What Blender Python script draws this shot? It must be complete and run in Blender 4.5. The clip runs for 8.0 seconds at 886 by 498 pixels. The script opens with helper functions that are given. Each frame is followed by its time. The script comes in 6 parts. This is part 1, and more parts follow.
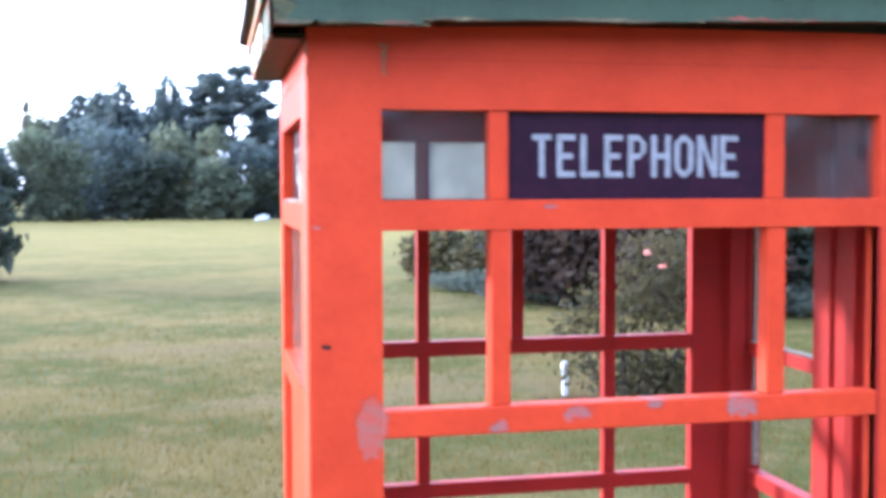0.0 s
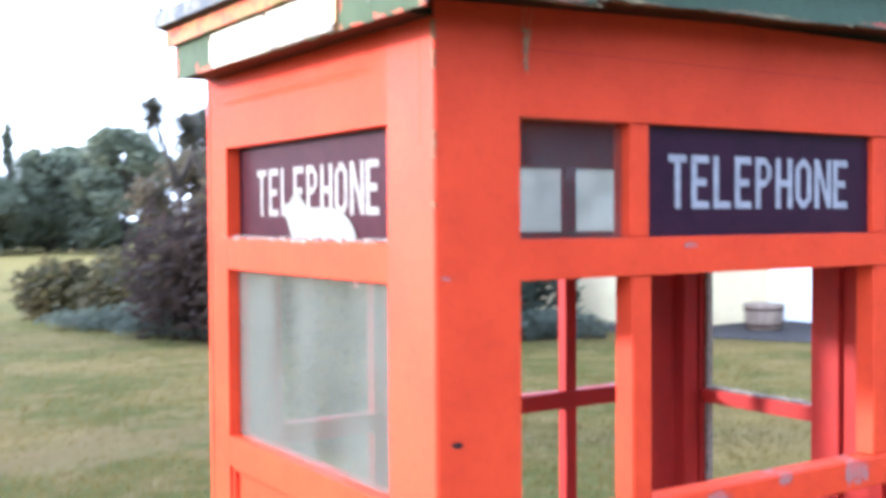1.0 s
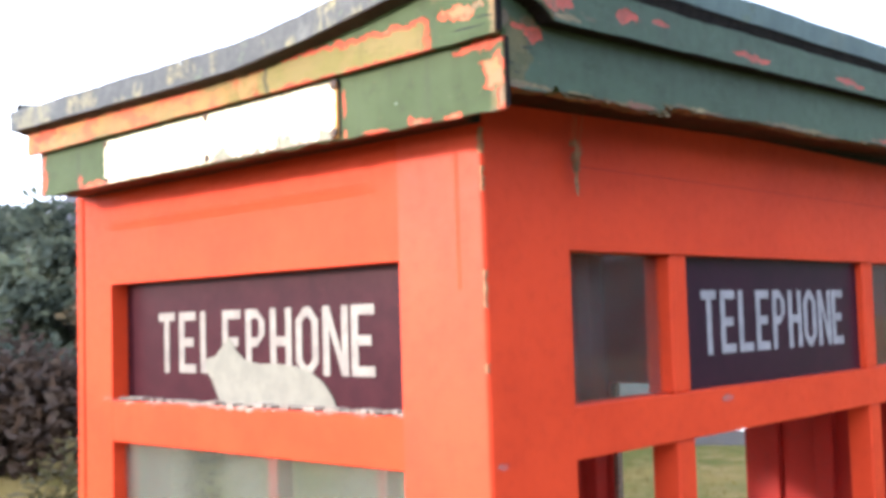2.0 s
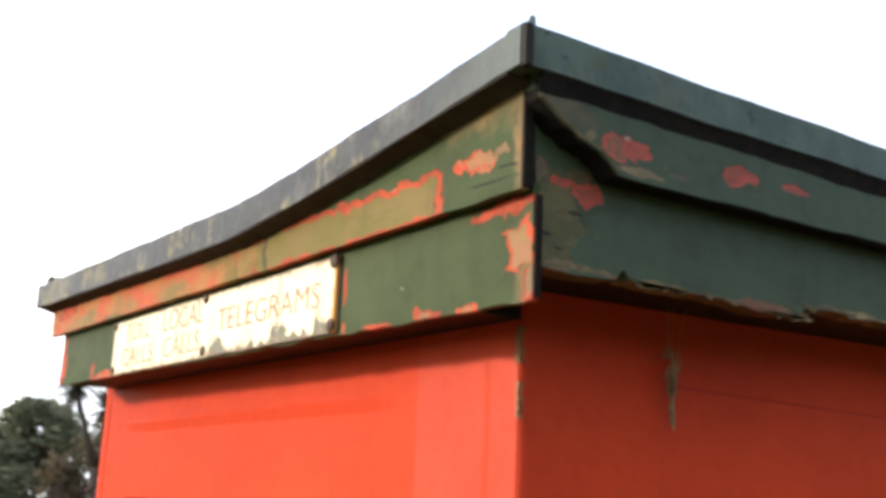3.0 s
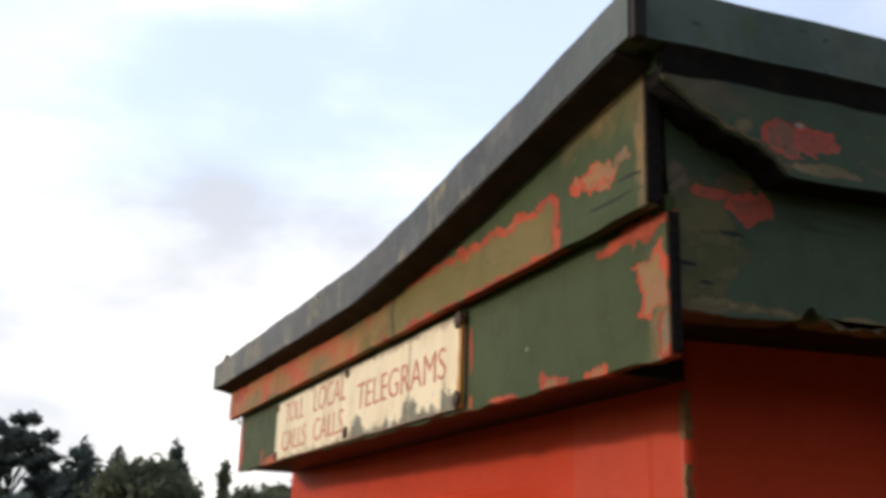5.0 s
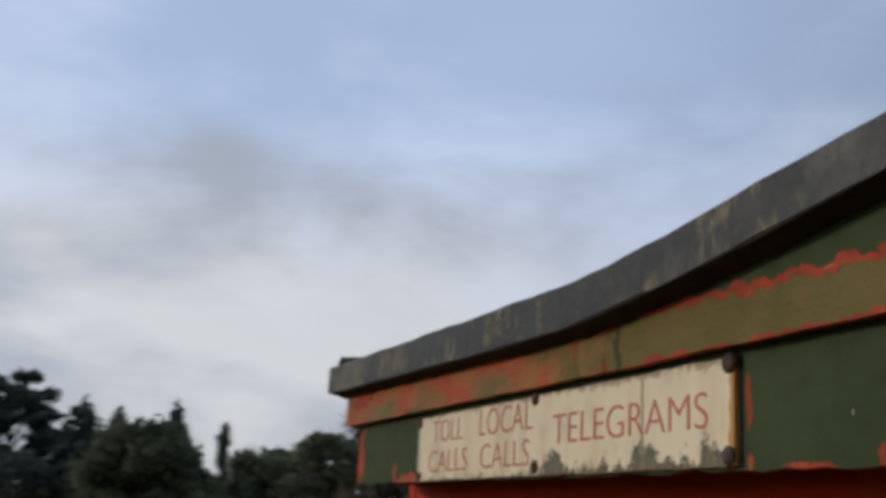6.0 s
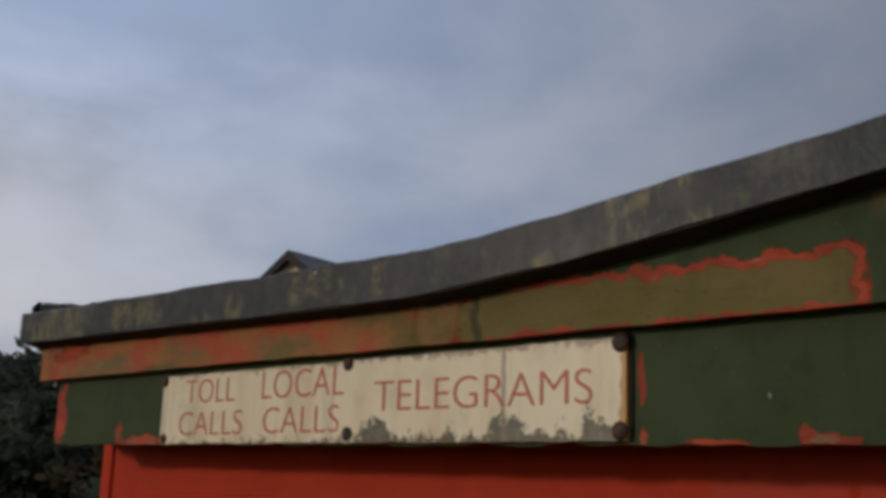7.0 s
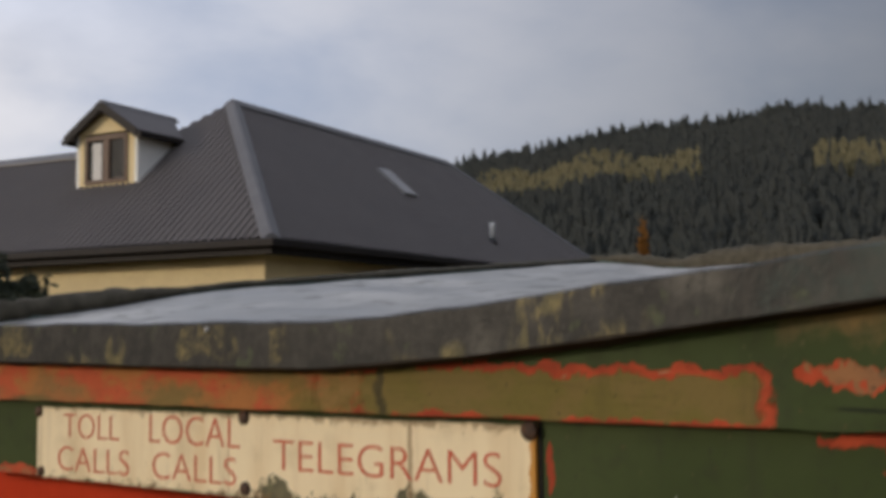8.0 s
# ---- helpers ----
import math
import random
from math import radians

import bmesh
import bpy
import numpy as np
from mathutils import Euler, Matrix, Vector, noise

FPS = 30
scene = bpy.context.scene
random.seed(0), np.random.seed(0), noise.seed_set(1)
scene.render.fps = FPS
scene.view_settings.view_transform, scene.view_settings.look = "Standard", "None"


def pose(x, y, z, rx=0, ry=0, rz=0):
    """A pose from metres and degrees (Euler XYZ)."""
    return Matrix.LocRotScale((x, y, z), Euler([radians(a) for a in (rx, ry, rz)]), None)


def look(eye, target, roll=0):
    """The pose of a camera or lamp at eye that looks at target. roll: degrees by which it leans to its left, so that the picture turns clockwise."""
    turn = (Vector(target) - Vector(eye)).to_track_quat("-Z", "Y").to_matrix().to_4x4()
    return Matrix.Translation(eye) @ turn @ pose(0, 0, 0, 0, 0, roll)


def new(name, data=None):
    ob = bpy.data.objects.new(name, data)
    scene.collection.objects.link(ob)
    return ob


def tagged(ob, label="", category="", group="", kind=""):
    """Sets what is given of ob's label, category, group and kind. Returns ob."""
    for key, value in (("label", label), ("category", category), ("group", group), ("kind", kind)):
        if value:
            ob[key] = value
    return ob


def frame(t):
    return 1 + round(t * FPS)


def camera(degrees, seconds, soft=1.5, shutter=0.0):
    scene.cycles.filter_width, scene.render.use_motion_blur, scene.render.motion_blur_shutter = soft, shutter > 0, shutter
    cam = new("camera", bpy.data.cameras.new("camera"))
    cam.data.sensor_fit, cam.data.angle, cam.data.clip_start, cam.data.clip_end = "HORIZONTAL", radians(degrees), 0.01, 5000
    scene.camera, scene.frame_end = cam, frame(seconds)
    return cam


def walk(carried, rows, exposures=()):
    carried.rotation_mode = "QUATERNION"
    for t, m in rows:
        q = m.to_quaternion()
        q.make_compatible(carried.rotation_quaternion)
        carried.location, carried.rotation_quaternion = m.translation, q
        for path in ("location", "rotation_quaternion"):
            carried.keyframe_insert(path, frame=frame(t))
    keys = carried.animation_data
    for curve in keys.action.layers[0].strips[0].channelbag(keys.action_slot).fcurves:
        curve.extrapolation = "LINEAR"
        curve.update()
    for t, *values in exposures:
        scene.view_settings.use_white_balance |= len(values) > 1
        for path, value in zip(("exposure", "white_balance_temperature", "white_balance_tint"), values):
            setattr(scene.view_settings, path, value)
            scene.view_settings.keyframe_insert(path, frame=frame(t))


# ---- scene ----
cam = camera(43.8, 8.0, soft=4.0, shutter=0.4)
PATH = [
    (0, (-0.178, -2.181, 1.758), (0.227, -0.226, 1.656), -0.2),
    (0.2, (-0.325, -2.002, 1.755), (0.171, -0.066, 1.681), -0.9),
    (0.5, (-0.551, -1.737, 1.751), (0.203, 0.114, 1.694), -1.4),
    (0.7, (-0.667, -1.565, 1.761), (0.210, 0.230, 1.680), -1.2),
    (1, (-0.831, -1.302, 1.775), (0.257, 0.375, 1.72), -0.4),
    (1.2, (-0.913, -1.161, 1.789), (0.271, 0.451, 1.81), -1.7),
    (2.3, (-0.836, -0.705, 1.857), (0.656, 0.611, 2.054), -2.1),
    (2.5, (-0.732, -0.687, 1.851), (0.667, 0.7, 2.2), -2.1),
    (2.7, (-0.646, -0.673, 1.879), (0.635, 0.802, 2.305), 0.2),
    (3, (-0.534, -0.625, 1.914), (0.615, 0.944, 2.38), 2.5),
    (3.2, (-0.486, -0.598, 1.919), (0.589, 1.015, 2.413), 2.4),
    (3.5, (-0.428, -0.557, 1.926), (0.554, 1.096, 2.477), 1.8),
    (3.7, (-0.396, -0.542, 1.928), (0.520, 1.137, 2.514), 2.1),
    (4, (-0.364, -0.529, 1.941), (0.473, 1.19, 2.526), 2.4),
    (4.2, (-0.358, -0.535, 1.943), (0.443, 1.197, 2.541), 2.8),
    (5.5, (-0.38, -0.499, 1.986), (0.284, 1.312, 2.515), 2.2),
    (5.7, (-0.415, -0.473, 2.005), (0.228, 1.347, 2.528), 3.0),
    (5.9, (-0.460, -0.416, 2.011), (0.205, 1.405, 2.505), 3.3),
    (6, (-0.478, -0.385, 2.008), (0.244, 1.413, 2.504), 3.3),
    (6.2, (-0.517, -0.338, 2.013), (0.389, 1.367, 2.535), 2.8),
    (6.5, (-0.568, -0.270, 2.024), (0.658, 1.234, 2.506), 2.2),
    (6.7, (-0.598, -0.246, 2.023), (0.735, 1.174, 2.477), 2.2),
    (7, (-0.647, -0.232, 2.019), (0.779, 1.102, 2.452), 1.9),
    (7.2, (-0.638, -0.230, 2.037), (0.807, 1.096, 2.427), 1.6),
    (7.5, (-0.649, -0.206, 2.069), (0.9, 1.03, 2.339), 1.3),
    (7.7, (-0.665, -0.199, 2.112), (0.936, 0.985, 2.309), 0.5),
    (8, (-0.694, -0.199, 2.177), (0.965, 0.908, 2.326), -0.6),
]
EXPOSURES = [(0, 2.5, 4720, 14.5), (0.5, 2.55, 5050, 13.5), (1.0, 2.45, 4850, 13.5), (1.2, 2.4, 5000, 13), (2.3, 1.95, 5500, 12), (2.5, 1.8, 5550, 12), (3.0, 1.05, 6100, 10),
             (3.5, 0.25, 6500, 10), (4.2, 0.0, 6400, 10), (5.5, -0.32, 6050, 10), (6.0, -1.0, 5780, 10), (6.5, -1.54, 5720, 11),
             (7.0, -1.32, 5900, 12), (7.5, -1.02, 6050, 12), (8.0, -0.66, 6450, 13)]
walk(cam, [(t, look(eye, target, roll)) for t, eye, target, roll in PATH], EXPOSURES)


def eye_az(az, dist, ox=-0.4, oy=-0.6):
    """A place on the ground at a bearing (clockwise from +y) and distance."""
    return ox + dist * math.sin(radians(az)), oy + dist * math.cos(radians(az))


# ---- world and sun ----
SUN_AZ, SUN_EL = -58.0, 13.0
world = bpy.data.worlds.new("world")
scene.world = world
world.use_nodes = True
wt = world.node_tree
wt.nodes.clear()


def wn(kind, **values):
    n = wt.nodes.new(kind)
    for k, v in values.items():
        n.inputs[k].default_value = v
    return n


w_out, w_bg = wn("ShaderNodeOutputWorld"), wn("ShaderNodeBackground")
sky = wt.nodes.new("ShaderNodeTexSky")
sky.sky_type, sky.sun_disc = "NISHITA", False
sky.sun_elevation, sky.sun_rotation = radians(SUN_EL), radians(SUN_AZ)
sky.air_density, sky.dust_density, sky.ozone_density = 1.0, 2.0, 1.0
w_co, w_map = wn("ShaderNodeTexCoord"), wn("ShaderNodeMapping")
w_map.inputs["Scale"].default_value = (1.0, 1.0, 2.1)
w_map.inputs["Location"].default_value = (0.7, 0.2, 0.1)


def w_noise(scale, detail, rough, distortion=0.2):
    n = wn("ShaderNodeTexNoise", Scale=scale, Detail=detail, Roughness=rough, Distortion=distortion)
    wt.links.new(w_map.outputs["Vector"], n.inputs["Vector"])
    return n.outputs["Fac"]


def w_step(value, lo, hi, to_lo=0.0, to_hi=1.0, smooth=True):
    n = wt.nodes.new("ShaderNodeMapRange")
    n.interpolation_type = "SMOOTHSTEP" if smooth else "LINEAR"
    wt.links.new(value, n.inputs["Value"])
    for key, v in (("From Min", lo), ("From Max", hi), ("To Min", to_lo), ("To Max", to_hi)):
        n.inputs[key].default_value = v
    return n.outputs["Result"]


def w_math(op, a, b):
    n = wt.nodes.new("ShaderNodeMath")
    n.operation = op
    for v, socket in ((a, n.inputs[0]), (b, n.inputs[1])):
        if isinstance(v, float):
            socket.default_value = v
        else:
            wt.links.new(v, socket)
    return n.outputs[0]


def w_blend(fac, a, b, blend="MIX"):
    n = wt.nodes.new("ShaderNodeMix")
    n.data_type, n.blend_type = "RGBA", blend
    for v, socket in ((fac, n.inputs["Factor"]), (a, n.inputs["A"]), (b, n.inputs["B"])):
        if isinstance(v, float):
            socket.default_value = v
        elif isinstance(v, tuple):
            socket.default_value = (*v, 1)
        else:
            wt.links.new(v, socket)
    return n.outputs["Result"]


w_split, w_dot = wn("ShaderNodeSeparateXYZ"), wn("ShaderNodeVectorMath")
w_dot.operation = "DOT_PRODUCT"
w_dot.inputs[1].default_value = (math.sin(radians(SUN_AZ)) * math.cos(radians(SUN_EL)), math.cos(radians(SUN_AZ)) * math.cos(radians(SUN_EL)), math.sin(radians(SUN_EL)))
wt.links.new(w_co.outputs["Generated"], w_map.inputs["Vector"])
wt.links.new(w_co.outputs["Generated"], w_split.inputs[0])
wt.links.new(w_co.outputs["Generated"], w_dot.inputs[0])
toward = w_dot.outputs["Value"]
puffs, broad_cloud = w_noise(3.4, 6.0, 0.52), w_noise(1.5, 3.0, 0.5)
# high thin cloud over blue
high = w_blend(w_step(w_math("ADD", w_math("MULTIPLY", puffs, 0.6), w_math("MULTIPLY", broad_cloud, 0.4)), 0.38, 0.62), (4.1, 4.7, 5.95), (6.6, 6.8, 7.4))
# low bank with lit tops and grey bellies
bank = w_blend(w_step(puffs, 0.36, 0.62), (3.9, 3.9, 4.05), (6.3, 5.9, 5.45))
lift = w_math("ADD", w_split.outputs["Z"], w_math("MULTIPLY", w_math("SUBTRACT", puffs, 0.5), 0.45))
low = w_math("MULTIPLY", w_step(lift, 0.36, 0.22), w_step(toward, -0.25, 0.30))
cloud = w_blend(low, high, bank)
# thin cloud glows towards the sun and dims away from it
glow = w_step(toward, -0.66, 0.14, 0.44, 2.0, False)
lit_cloud = w_blend(1.0, cloud, glow, "MULTIPLY")
wt.links.new(w_blend(w_step(broad_cloud, 0.0, 1.0, 0.62, 0.97, False), sky.outputs["Color"], lit_cloud), w_bg.inputs["Color"])
wt.links.new(w_bg.outputs["Background"], w_out.inputs["Surface"])
w_bg.inputs["Strength"].default_value = 0.13

sun_data = bpy.data.lights.new("sun", "SUN")
sun_data.energy, sun_data.angle, sun_data.color = 2.1, radians(4.0), (1.0, 0.87, 0.68)
sun = new("sun", sun_data)
sx, sy = math.sin(radians(SUN_AZ)), math.cos(radians(SUN_AZ))
sun.matrix_world = look((sx * 50, sy * 50, 50 * math.tan(radians(SUN_EL))), (0, 0, 0))


# ---- materials ----
class Mat:
    """A small wrapper for building one node material."""

    def __init__(self, name):
        self.m = bpy.data.materials.new(name)
        self.m.use_nodes = True
        self.t = self.m.node_tree
        self.p = self.t.nodes["Principled BSDF"]
        self.out = self.t.nodes["Material Output"]
        self.co = self.n("ShaderNodeTexCoord").outputs["Object"]

    def n(self, kind):
        return self.t.nodes.new(kind)

    def link(self, a, b):
        self.t.links.new(a, b)

    def put(self, value, socket):
        if isinstance(value, bpy.types.NodeSocket):
            self.link(value, socket)
        elif isinstance(value, (tuple, list)) and len(value) == 3 and socket.type == "RGBA":
            socket.default_value = (*value, 1)
        else:
            socket.default_value = value

    def math(self, op, a, b=0.0, clamp=False):
        n = self.n("ShaderNodeMath")
        n.operation, n.use_clamp = op, clamp
        self.put(a, n.inputs[0])
        self.put(b, n.inputs[1])
        return n.outputs[0]

    def mix(self, fac, a, b, blend="MIX"):
        n = self.n("ShaderNodeMix")
        n.data_type, n.blend_type = "RGBA", blend
        self.put(fac, n.inputs["Factor"])
        self.put(a, n.inputs["A"])
        self.put(b, n.inputs["B"])
        return n.outputs["Result"]

    def noise(self, scale, detail=3.0, rough=0.5, stretch=(1, 1, 1), shift=(0, 0, 0)):
        mp, n = self.n("ShaderNodeMapping"), self.n("ShaderNodeTexNoise")
        mp.inputs["Scale"].default_value, mp.inputs["Location"].default_value = stretch, shift
        self.link(self.co, mp.inputs["Vector"])
        self.link(mp.outputs["Vector"], n.inputs["Vector"])
        n.inputs["Scale"].default_value, n.inputs["Detail"].default_value = scale, detail
        n.inputs["Roughness"].default_value = rough
        return n.outputs["Fac"]

    def noise3(self, scale, detail, rough, shift):
        """Three channels of one noise."""
        mp, n, sp = self.n("ShaderNodeMapping"), self.n("ShaderNodeTexNoise"), self.n("ShaderNodeSeparateColor")
        mp.inputs["Location"].default_value = shift
        self.link(self.co, mp.inputs["Vector"])
        self.link(mp.outputs["Vector"], n.inputs["Vector"])
        n.inputs["Scale"].default_value, n.inputs["Detail"].default_value = scale, detail
        n.inputs["Roughness"].default_value = rough
        self.link(n.outputs["Color"], sp.inputs[0])
        return sp.outputs[0], sp.outputs[1], sp.outputs[2]

    def step(self, value, lo, hi):
        n = self.n("ShaderNodeMapRange")
        n.interpolation_type = "SMOOTHSTEP"
        self.put(value, n.inputs["Value"])
        n.inputs["From Min"].default_value, n.inputs["From Max"].default_value = lo, hi
        return n.outputs["Result"]

    def axes(self):
        n = self.n("ShaderNodeSeparateXYZ")
        self.link(self.co, n.inputs[0])
        return n.outputs[0], n.outputs[1], n.outputs[2]

    def bump(self, height, strength=0.3, distance=0.01):
        n = self.n("ShaderNodeBump")
        n.inputs["Strength"].default_value, n.inputs["Distance"].default_value = strength, distance
        self.link(height, n.inputs["Height"])
        self.link(n.outputs["Normal"], self.p.inputs["Normal"])

    def done(self, color, rough=0.5, metal=0.0, spec=0.35):
        self.put(color, self.p.inputs["Base Color"])
        self.put(rough, self.p.inputs["Roughness"])
        self.put(metal, self.p.inputs["Metallic"])
        self.p.inputs["Specular IOR Level"].default_value = spec
        return self.m


def zone_field(k, u, v, zone, near, far):
    """Distance field of one worn patch: 1 at its outline. Shape 'o' is round, 'b' is boxy; its outline is torn by noise."""
    shape, u0, v0, ru, rv = zone[:5]
    size = min(ru, rv) * (zone[8] if len(zone) > 8 else 1.0)

    def torn(value, i):
        value = k.math("ADD", value, k.math("MULTIPLY", k.math("SUBTRACT", near[i], 0.5), 2.6 * size))
        return k.math("ADD", value, k.math("MULTIPLY", k.math("SUBTRACT", far[i], 0.5), 0.9 * size))
    du = k.math("DIVIDE", k.math("ABSOLUTE", k.math("SUBTRACT", torn(u, 0), u0)), ru)
    dv = k.math("DIVIDE", k.math("ABSOLUTE", k.math("SUBTRACT", torn(v, 1), v0)), rv)
    p = (16.0 if max(ru, rv) > 4 * min(ru, rv) else 5.0) if shape == "b" else 2.0
    return k.math("POWER", k.math("ADD", k.math("POWER", du, p), k.math("POWER", dv, p)), 1.0 / p)


def worn_paint(name, axis, base, base2, zones, dirt=(0.03, 0.028, 0.02), dirt_amount=0.5, rough=0.5, seed=0.0, streak=0.35, spec=0.12, cracks=0.0, chips=0.0, grime=0.4):
    """Old paint with flaked patches. A zone: shape, u, v, half-width, half-height, inner colour (or two), ring colour, ring width, wobble.
    A ring width below zero makes a soft stain instead of a flaked patch."""
    k = Mat(name)
    x, y, z = k.axes()
    u, v = (y if axis == "x" else x), z
    sh = (seed, seed * 0.7, seed * 1.3)
    grain = (0.25, 0.25, 2.2)
    broad, fine, grit = k.noise(7, 4, 0.6, shift=sh), k.noise(60, 5, 0.6, shift=sh), k.noise(420, 3, 0.6, shift=sh)
    near, far = k.noise3(48, 3, 0.55, sh), k.noise3(210, 4, 0.65, sh)
    wide, fibre = k.noise(38, 4, 0.6, shift=(seed + 9, 2, 4)), k.noise(90, 5, 0.65, stretch=grain, shift=sh)
    blot = k.step(k.noise(26, 5, 0.62, stretch=(1, 1, 1.6), shift=(seed, 5, 1)), 0.42, 0.58)
    col = k.mix(k.step(broad, 0.35, 0.7), base, base2)
    col = k.mix(k.math("MULTIPLY", k.step(fine, 0.45, 0.8), grime), col, dirt)
    height = k.math("ADD", k.math("MULTIPLY", fine, 0.25), k.math("MULTIPLY", fibre, 0.2))
    if chips:
        bits = k.math("MULTIPLY", k.step(k.noise(130, 4, 0.65, shift=(seed, 7, 3)), 0.665, 0.685), chips)
        col = k.mix(bits, col, k.mix(blot, (0.22, 0.07, 0.035), (0.20, 0.15, 0.08)))
        height = k.math("SUBTRACT", height, k.math("MULTIPLY", bits, 0.4))
    for zone in zones:
        d = zone_field(k, u, v, zone, near, far)
        inner, ring, width = zone[5:8]
        pair = inner if isinstance(inner[0], tuple) else (inner, tuple(0.8 * c for c in inner))
        inner2 = k.mix(blot, pair[0], pair[1])
        inner2 = k.mix(k.math("MULTIPLY", k.step(fibre, 0.50, 0.75), 0.35), inner2, tuple(0.5 * c for c in pair[0]))
        inner2 = k.mix(k.math("MULTIPLY", k.step(grit, 0.55, 0.75), 0.25), inner2, dirt)
        if width < 0:
            col = k.mix(k.math("MULTIPLY", k.step(d, 1.5, 0.4), -width), col, inner2)
            continue
        rim = k.math("SUBTRACT", 1.0, k.math("MULTIPLY", k.step(wide, 0.36, 0.66), 2.2 * width))
        e = 0.05 * math.sqrt(min(zone[3:5]) / max(zone[3:5]))
        a, b = k.step(d, 1.0 + e / 2, 1.0 - e / 2), k.step(k.math("SUBTRACT", d, rim), e, -e)
        col = k.mix(a, col, k.mix(k.math("MULTIPLY", k.step(fine, 0.4, 0.7), 0.5), ring, tuple(0.55 * c for c in ring)))
        col = k.mix(b, col, inner2)
        height = k.math("SUBTRACT", height, k.math("MULTIPLY", a, 0.9))
        height = k.math("SUBTRACT", height, k.math("MULTIPLY", b, 0.3))
    if cracks:
        c_ = k.noise(34, 4, 0.6, stretch=(0.3, 0.3, 2.4), shift=(seed + 3, 1, 6))
        line = k.math("MULTIPLY", k.step(k.math("ABSOLUTE", k.math("SUBTRACT", c_, 0.5)), 0.010, 0.0), k.step(k.noise(9, 3, 0.5, shift=(1, seed, 2)), 0.52, 0.66))
        col = k.mix(k.math("MULTIPLY", line, cracks), col, (0.015, 0.014, 0.010))
        height = k.math("SUBTRACT", height, k.math("MULTIPLY", line, cracks))
    run = k.noise(30, 4, 0.6, stretch=(1, 1, 0.12), shift=sh)
    col = k.mix(k.math("MULTIPLY", k.step(run, 0.52, 0.78), streak), col, dirt)
    speck = k.step(k.noise(210, 2, 0.5, shift=sh), 0.70, 0.74)
    col = k.mix(k.math("MULTIPLY", speck, dirt_amount), col, dirt)
    k.bump(k.math("ADD", height, k.math("MULTIPLY", grit, 0.08)), 0.6, 0.002)
    return k.done(col, k.math("ADD", k.math("MULTIPLY", fine, 0.25), rough - 0.1), 0.0, spec)


RED, RED2 = (0.55, 0.050, 0.013), (0.48, 0.041, 0.011)
GREEN, GREEN2 = (0.041, 0.056, 0.018), (0.051, 0.067, 0.023)
# Same green paint, taken bluer on the front for the sky light there.
GREEN_SKYLIT, GREEN_SKYLIT2 = (0.043, 0.064, 0.034), (0.052, 0.078, 0.042)
CHIP, CHIP_RIM = ((0.26, 0.13, 0.11), (0.40, 0.10, 0.08)), (0.42, 0.05, 0.03)
RUST_RED, RUST_DARK = (0.45, 0.072, 0.028), (0.31, 0.052, 0.022)
TAN, WOOD_GREY, OCHRE, OLIVE = (0.27, 0.130, 0.060), (0.18, 0.12, 0.065), (0.24, 0.140, 0.052), (0.152, 0.120, 0.031)

red_front = worn_paint("red_paint_front", "y", RED, RED2, [
    ("o", 0.126, 1.285, 0.034, 0.066, ((0.35, 0.105, 0.075), (0.42, 0.080, 0.052)), (0.46, 0.06, 0.032), 0.12, 0.38),
    ("o", 0.502, 1.728, 0.018, 0.005, CHIP, CHIP_RIM, 0.2, 1.0),
    ("o", 0.387, 1.276, 0.024, 0.012, CHIP, CHIP_RIM, 0.2, 1.2),
    ("o", 0.558, 1.296, 0.036, 0.016, CHIP, CHIP_RIM, 0.15, 1.2),
    ("o", 0.734, 1.310, 0.024, 0.012, CHIP, CHIP_RIM, 0.2, 1.2),
    ("o", 0.929, 1.296, 0.034, 0.024, CHIP, CHIP_RIM, 0.15, 1.2),
    ("o", 0.036, 1.451, 0.011, 0.005, (0.02, 0.012, 0.012), (0.08, 0.03, 0.02), 0.3, 0.5),
    ("o", 0.020, 1.690, 0.010, 0.004, CHIP, CHIP_RIM, 0.2, 0.8),
], streak=0.07, grime=0.20, rough=0.48, spec=0.14, dirt=(0.20, 0.02, 0.012), dirt_amount=0.25)
red_side = worn_paint("red_paint_side", "x", RED, RED2, [
    ("o", 0.45, 1.742, 0.35, 0.005, ((0.40, 0.24, 0.18), (0.5, 0.1, 0.06)), (0.5, 0.08, 0.05), 0.2, 1.6),
    ("o", 0.06, 1.97, 0.0025, 0.0025, (0.6, 0.3, 0.2), RED, 0.2, 0.6),
], streak=0.05, grime=0.14, rough=0.46, spec=0.06, seed=3.1, dirt=(0.22, 0.022, 0.012), dirt_amount=0.25)
# Same red taken darker: the shade inside the booth is in the colour.
red_shaded = worn_paint("red_paint_inside_shaded", "y", (0.32, 0.020, 0.013), (0.26, 0.017, 0.012), [], streak=0.25, rough=0.5, seed=5.0,
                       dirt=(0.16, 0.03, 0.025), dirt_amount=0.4)
